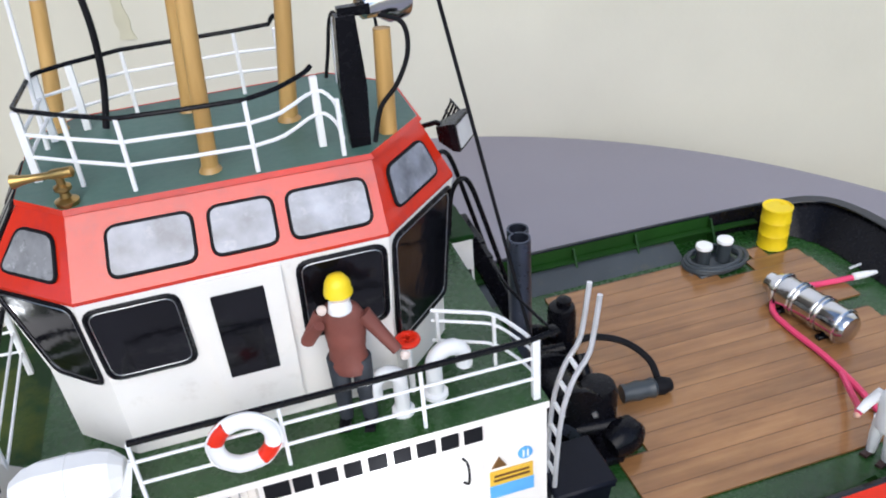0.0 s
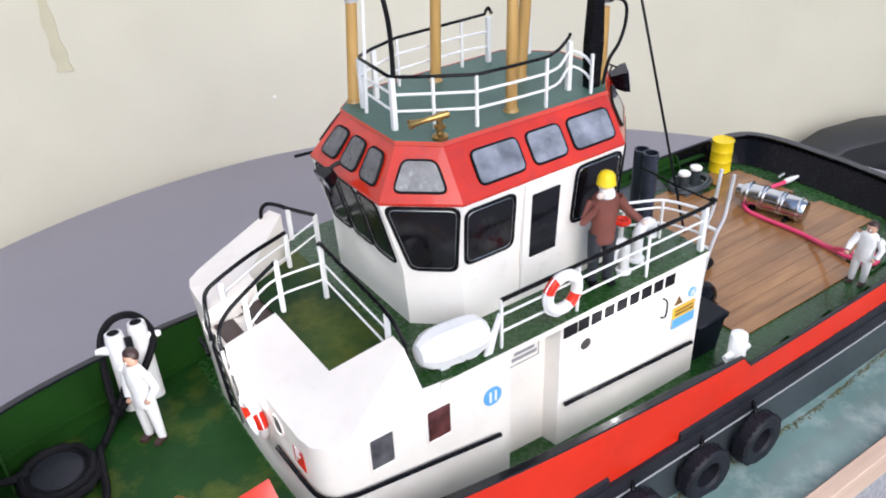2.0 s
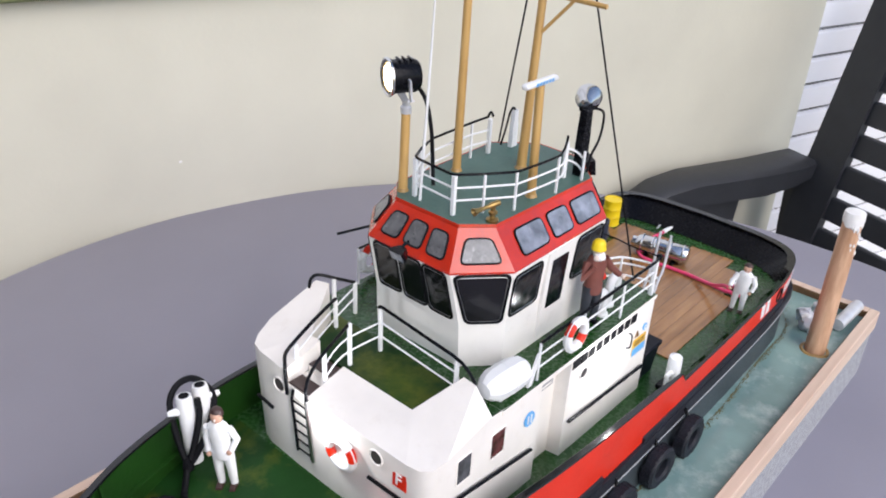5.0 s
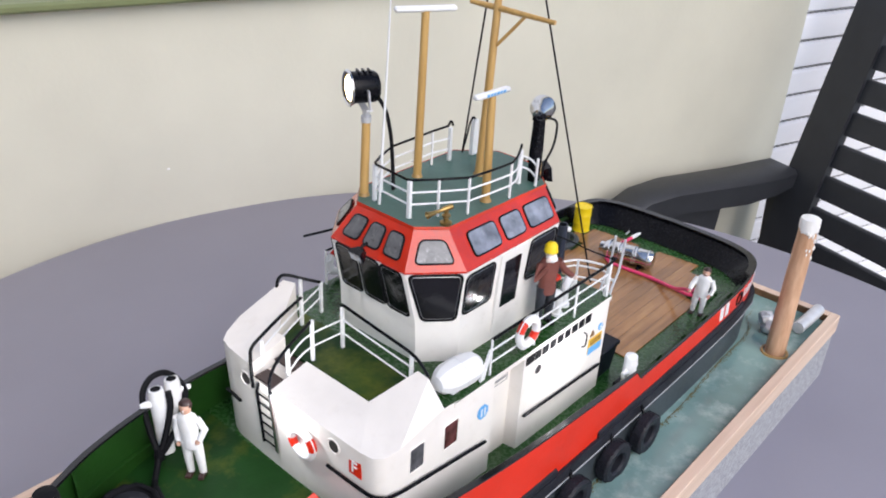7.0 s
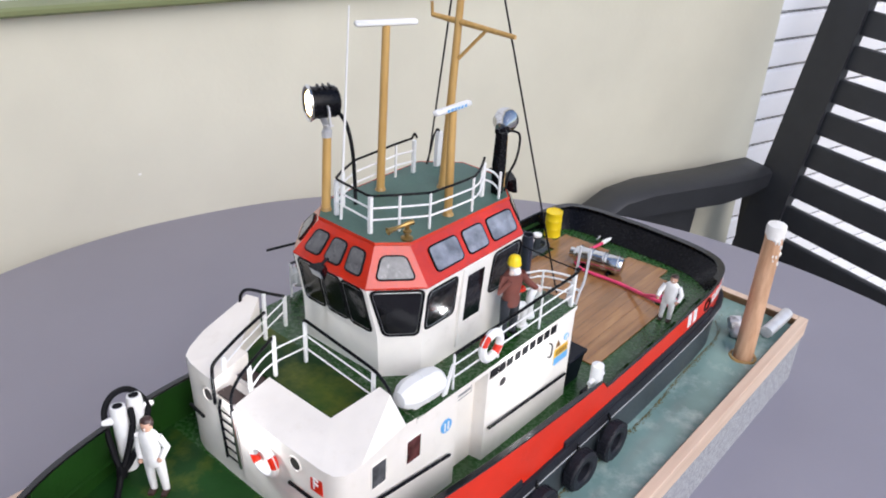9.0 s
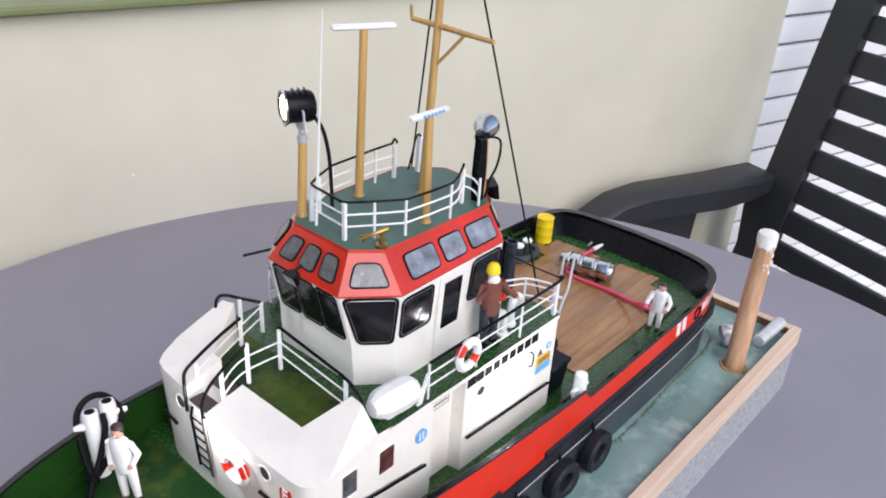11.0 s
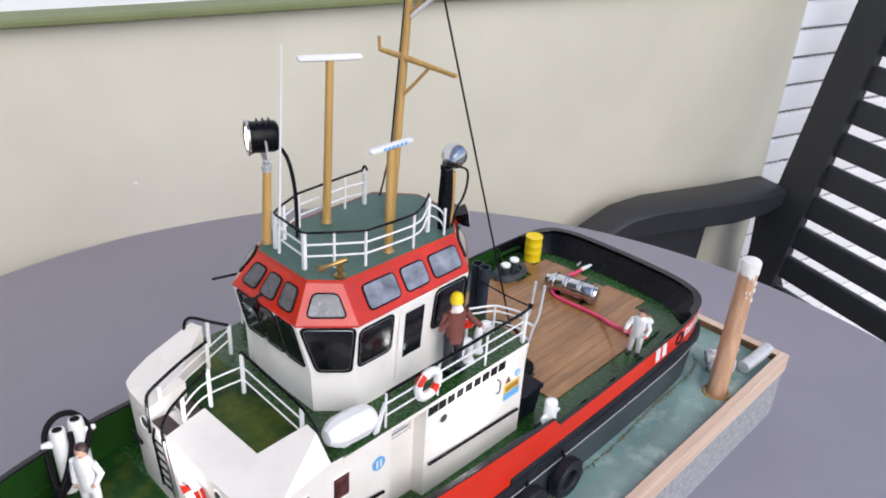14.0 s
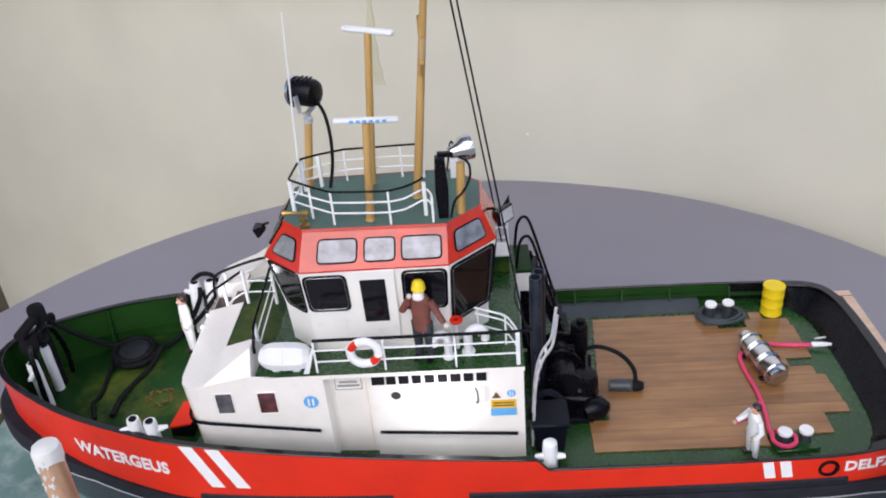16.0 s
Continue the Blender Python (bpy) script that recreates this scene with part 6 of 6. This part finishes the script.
lathe(bm, [(0.84, 0), (0.88, 0.06), (0.84, 0.14), (0.84, 0.88), (0.87, 0.94), (0.84, 1.0), (0.84, 1.76), (0.87, 1.82), (0.84, 1.88), (0.84, 2.6), (0.88, 2.68), (0.8, 2.72), (0.77, 2.63), (0.1, 2.63)], 28)
part("drum_body", bm, YELLOW, drum)
bm = B()
lathe(bm, [(0.14, 2.62), (0.14, 2.68), (0.05, 2.7)], 10, Matrix.Translation((0.5, 0.2, 0)))
part("bung", bm, YELLOW, drum)
can = thing("chrome_canister", (33.1, 0.7, 4.78), "chrome ribbed foam canister on a cradle", "canister")
m = aim((0.45, -2.5, 0.98), (-0.2, 1, 0.0)) @ Matrix.Diagonal((0.88, 0.88, 0.95, 1))
bm = B()
lathe(bm, [(0.3, -0.1), (0.8, 0.0), (0.95, 0.25), (0.98, 1.5), (0.98, 2.9), (0.98, 4.6), (0.85, 4.95), (0.6, 5.1), (0.6, 5.5), (0.2, 5.6)], 28, m)
part("cylinder", bm, CHROME, can, "mirror-bright cylinder")
for z in (0.45, 1.7, 1.95, 3.2, 3.45, 4.5):
    bm = B()
    tube(bm, [m @ Vector((1.02 * math.cos(2 * math.pi * k / 28), 1.02 * math.sin(2 * math.pi * k / 28), z)) for k in range(28)], 0.09, 6, loop=True)
    part("ring", bm, CHROME, can)
for z in (1.1, 3.9):
    bm = B()
    c = m @ Vector((0, 0, z))
    box(bm, (c.x, c.y, 0.1), (1.7, 0.35, 0.24), None, 0.05)
    part("cradle", bm, BLACK, can)
hz = 4.95
rope([(33.0, 3.2, 5.4), (31.9, 2.0, hz), (31.7, 0.4, hz), (31.9, -2.2, hz), (31.8, -4.6, hz), (31.5, -6.3, hz + 0.1)] + [(32.2 + 0.78 * math.cos(q), -7.3 + 0.78 * math.sin(q), hz + 0.15) for q in np.linspace(2.6, 8.4, 9)], 0.16, PINK, "pink rubber hose looped round the bitt on deck", name="hose")
rope([(28.75, -7.65, 7.1), (29.4, -7.0, 6.7), (30.6, -5.5, hz + 0.7), (31.7, -3.6, hz + 0.1)], 0.15, PINK, "pink rubber hose held by the crew figurine", name="hose")
rope([(33.6, 3.0, 5.3), (34.8, 3.1, hz), (36.4, 2.9, hz), (37.6, 2.7, hz + 0.1)], 0.16, PINK, "short pink hose leading to a white nozzle", name="hose")
bm = B()
lathe(bm, [(0.12, 0), (0.22, 0.1), (0.2, 0.8), (0.12, 1.4), (0.08, 1.5)], 12, aim((0, 0, 0), (1, -0.12, 0.05)))
solid("hose_nozzle", bm, BRIGHT, (37.5, 2.72, hz + 0.12), "white hose nozzle lying on the green deck", "nozzle")

# towing winch and tow hook behind the house
tow = thing("towing_winch", (18.2, -0.8, 4.65), "black towing winch with hose behind the deckhouse", "winch")
bm = B()
box(bm, (-0.6, 0.4, 0.25), (4.2, 8.6, 0.5), None, 0.1)
part("bed", bm, BLACK, tow)
bm = B()
tube(bm, [(-0.4, -2.2, 1.9), (-0.4, 2.4, 1.9)], 1.2, 20)
part("winch_drum", bm, BLACK, tow)
for y in (-2.3, 0.3, 2.5):
    bm = B()
    lathe(bm, [(0.3, -0.15), (1.6, -0.15), (1.65, 0), (1.6, 0.15), (0.3, 0.15)], 22, aim((-0.4, y, 1.9), (0, 1, 0)))
    part("flange", bm, BLACK, tow)
bm = B()
lathe(bm, [(0.65, 0.4), (0.68, 0.6), (0.68, 4.2), (0.6, 4.5), (0.3, 4.6)], 20, Matrix.Translation((1.15, 2.2, 0)))
part("motor", bm, BLACK, tow)
bm = B()
lathe(bm, [(0.85, 0.4), (0.9, 0.6), (0.9, 2.4), (0.75, 2.8), (0.3, 2.9)], 20, Matrix.Translation((1.2, -1.6, 0)))
part("motor", bm, BLACK, tow)
bm = B()
lathe(bm, [(0.3, 4.55), (0.36, 4.6), (0.36, 4.85), (0.1, 4.95)], 12, Matrix.Translation((1.25, 2.2, 0)))
part("motor_cap", bm, BLACK, tow)
bm = B()
tube(bm, [(0.9, -3.4, 0.75), (1.5, -3.2, 0.85), (2.2, -3.0, 0.8), (2.7, -2.95, 0.7)], [0.6, 0.85, 0.8, 0.35], 16)
part("hook", bm, BLACK, tow)
bm = B()
loft(bm, [[(-1.7 + 1.5 * math.cos(a) * q, -3.6 + 0.05 * q, 0.2 + 2.9 * math.sin(a) * q) for a in np.linspace(0.05, math.pi - 0.05, 14)] + [(-1.7 + 1.1 * math.cos(a) * q, -3.6 + 0.05 * q, 0.2 + 2.4 * math.sin(a) * q) for a in np.linspace(math.pi - 0.05, 0.05, 14)] for q in (0.98, 1.02)])
part("guard_hoop", bm, BLUED, tow, "blue-grey guard hoop")
for a, b, r in (((-1.9, -2.0, 1.0), (1.6, -2.6, 1.2), 0.4), ((0.9, -3.2, 0.6), (1.1, -0.2, 0.7), 0.5), ((-1.8, 1.2, 2.9), (0.6, 0.6, 3.4), 0.3), ((1.5, -0.4, 0.5), (1.6, 1.2, 2.2), 0.35)):
    bm = B()
    tube(bm, [a, [(p + q) / 2 for p, q in zip(a, b)], b], r, 12)
    part("pipe", bm, BLACK, tow)
# small steel discs stand for the glints on the black winch
for p in ((1.75, -3.0, 1.0), (1.5, -1.5, 2.2), (0.7, -2.4, 1.9), (1.9, 0.6, 1.5)):
    bm = B()
    lathe(bm, [(0.02, -0.1), (0.2, -0.1), (0.2, 0.1), (0.02, 0.14)], 8, aim(p, (1, -0.4, 0.4)))
    part("glint_disc", bm, STEEL, tow, "bright steel disc set as a glint")
rope([(19.6, 1.4, 6.6), (20.8, 1.2, 7.0), (22.3, 0.6, 6.7), (23.2, -0.3, 6.0), (23.3, -1.2, 5.2)], 0.17, RUBBER, "black tow hose arching down to the wooden deck", name="hose")
bm = B()
lathe(bm, [(0.4, 0), (0.5, 0.15), (0.42, 0.5), (0.5, 0.9), (0.42, 1.3), (0.45, 1.7)], 14, aim((0, 0, 0), (-1, 0.08, 0)))
coupling = thing("hose_coupling", (23.0, -1.35, 5.2), "grey metal hose coupling lying on the planks", "coupling")
part("ribbed_body", bm, HULLGREY, coupling)
bm = B()
lathe(bm, [(0.1, -0.5), (0.4, -0.4), (0.45, 0.0), (0.3, 0.45), (0.05, 0.5)], 14, aim((0.35, -0.03, 0), (1, -0.08, 0)))
part("tip", bm, RUBBER, coupling, "black rubber tip")
binn = thing("black_bin", (16.4, -6.2, 4.65), "dark navy-black bin with flat lid behind the deckhouse", "bin")
bm = B()
loft(bm, [[(-w, -w * 1.05, z), (w, -w * 1.05, z), (w, w * 1.05, z), (-w, w * 1.05, z)] for w, z in ((0.95, 0), (1.15, 2.3), (1.25, 2.35), (1.25, 2.5))])
part("bin_body", bm, NAVY, binn, smooth=15)
bm = B()
box(bm, (0.05, 0, 2.58), (2.6, 2.7, 0.2), None, 0.09)
part("bin_lid", bm, NAVY, binn)
pipes = thing("exhaust_pipes", (15.9, -1.5, 4.65), "tall dark exhaust pipes behind the wheelhouse", "exhaust")
for dx, dy, h in ((0.0, -0.7, 11.2), (0.3, 0.25, 11.0)):
    bm = B()
    lathe(bm, [(0.44, 0), (0.44, h), (0.36, h), (0.33, h - 0.8), (0.1, h - 0.9)], 18, Matrix.Translation((dx, dy, 0)))
    part("pipe", bm, BLUED, pipes)
al = thing("aft_ladder", (0, 0, 0), "silver ladder with bent handrails behind the deckhouse", "ladder")
for y in (-6.95, -6.15):
    bm = B()
    tube(bm, smooth_line([(15.2, y, 5.0), (15.5, y, 10.3), (15.95, y, 12.4), (16.55, y, 13.5), (16.75, y + 0.02, 14.4), (16.95, y + 0.05, 16.0)], 5), 0.1, 8)
    part("stile", bm, ALU, al)
for k in range(8):
    bm = B()
    z = 5.9 + k * 1.0
    x = float(np.interp(z, [5.0, 10.3, 12.4, 13.5], [15.2, 15.5, 15.95, 16.55]))
    tube(bm, [(x, -6.95, z), (x, -6.15, z)], 0.1, 6)
    part("rung", bm, BRIGHT, al)
stair = thing("starboard_stair_hoop", (0, 0, 0), "black bent stair rails at the starboard deck edge", "railing")
for y in (4.2, 7.2):
    bm = B()
    tube(bm, smooth_line([(14.9, y, 12.6), (15.1, y, 14.4), (15.35, y, 15.1), (15.7, y, 15.35), (16.05, y, 15.0), (16.5, y, 13.6), (17.8, y, 8.8), (18.2, y, 7.4)], 5), 0.12, 8)
    part("hoop", bm, BLACK, stair)
for k in range(7):
    bm = B()
    z = 6.0 + k * 0.95
    box(bm, (18.6 - (z - 6.0) * 0.4, 5.7, z), (0.7, 2.9, 0.12), None, 0.02)
    part("step", bm, BLACK, stair, smooth=0)
for y in (4.2, 7.2):
    bm = B()
    loft(bm, [[(15.5, y - 0.08, 12.2), (16.2, y - 0.08, 12.2), (19.2, y - 0.08, 4.7), (18.5, y - 0.08, 4.7)], [(15.5, y + 0.08, 12.2), (16.2, y + 0.08, 12.2), (19.2, y + 0.08, 4.7), (18.5, y + 0.08, 4.7)]])
    part("stringer", bm, BLACK, stair, smooth=0)
fb = thing("aft_deck_wing", (15.35, 5.75, 4.65), "white aft wing of the deckhouse with green top and dark door", "deckhouse wing")
bm = B()
box(bm, (0, 0, 3.82), (1.2, 3.7, 7.64), None, 0.05)
part("wing_wall", bm, WHITE, fb)
bm = B()
box(bm, (0, 0, 7.78), (1.3, 3.8, 0.3), None, 0.03)
part("wing_top", bm, GREEN, fb)
bm = B()
box(bm, (0.1, -1.87, 3.2), (0.7, 0.08, 5.6), None, 0.03)
part("dark_door", bm, BLACK, fb, "dark door leaf")
locker = thing("deck_locker", (13.6, 4.6, U), "green deck locker with white lid behind the wheelhouse", "locker")
bm = B()
box(bm, (0, 0, 0.7), (1.5, 1.8, 1.4), None, 0.04)
part("body", bm, GREEN, locker)
bm = B()
box(bm, (0, 0, 1.47), (1.65, 1.95, 0.14), None, 0.03)
part("lid", bm, WHITE, locker)
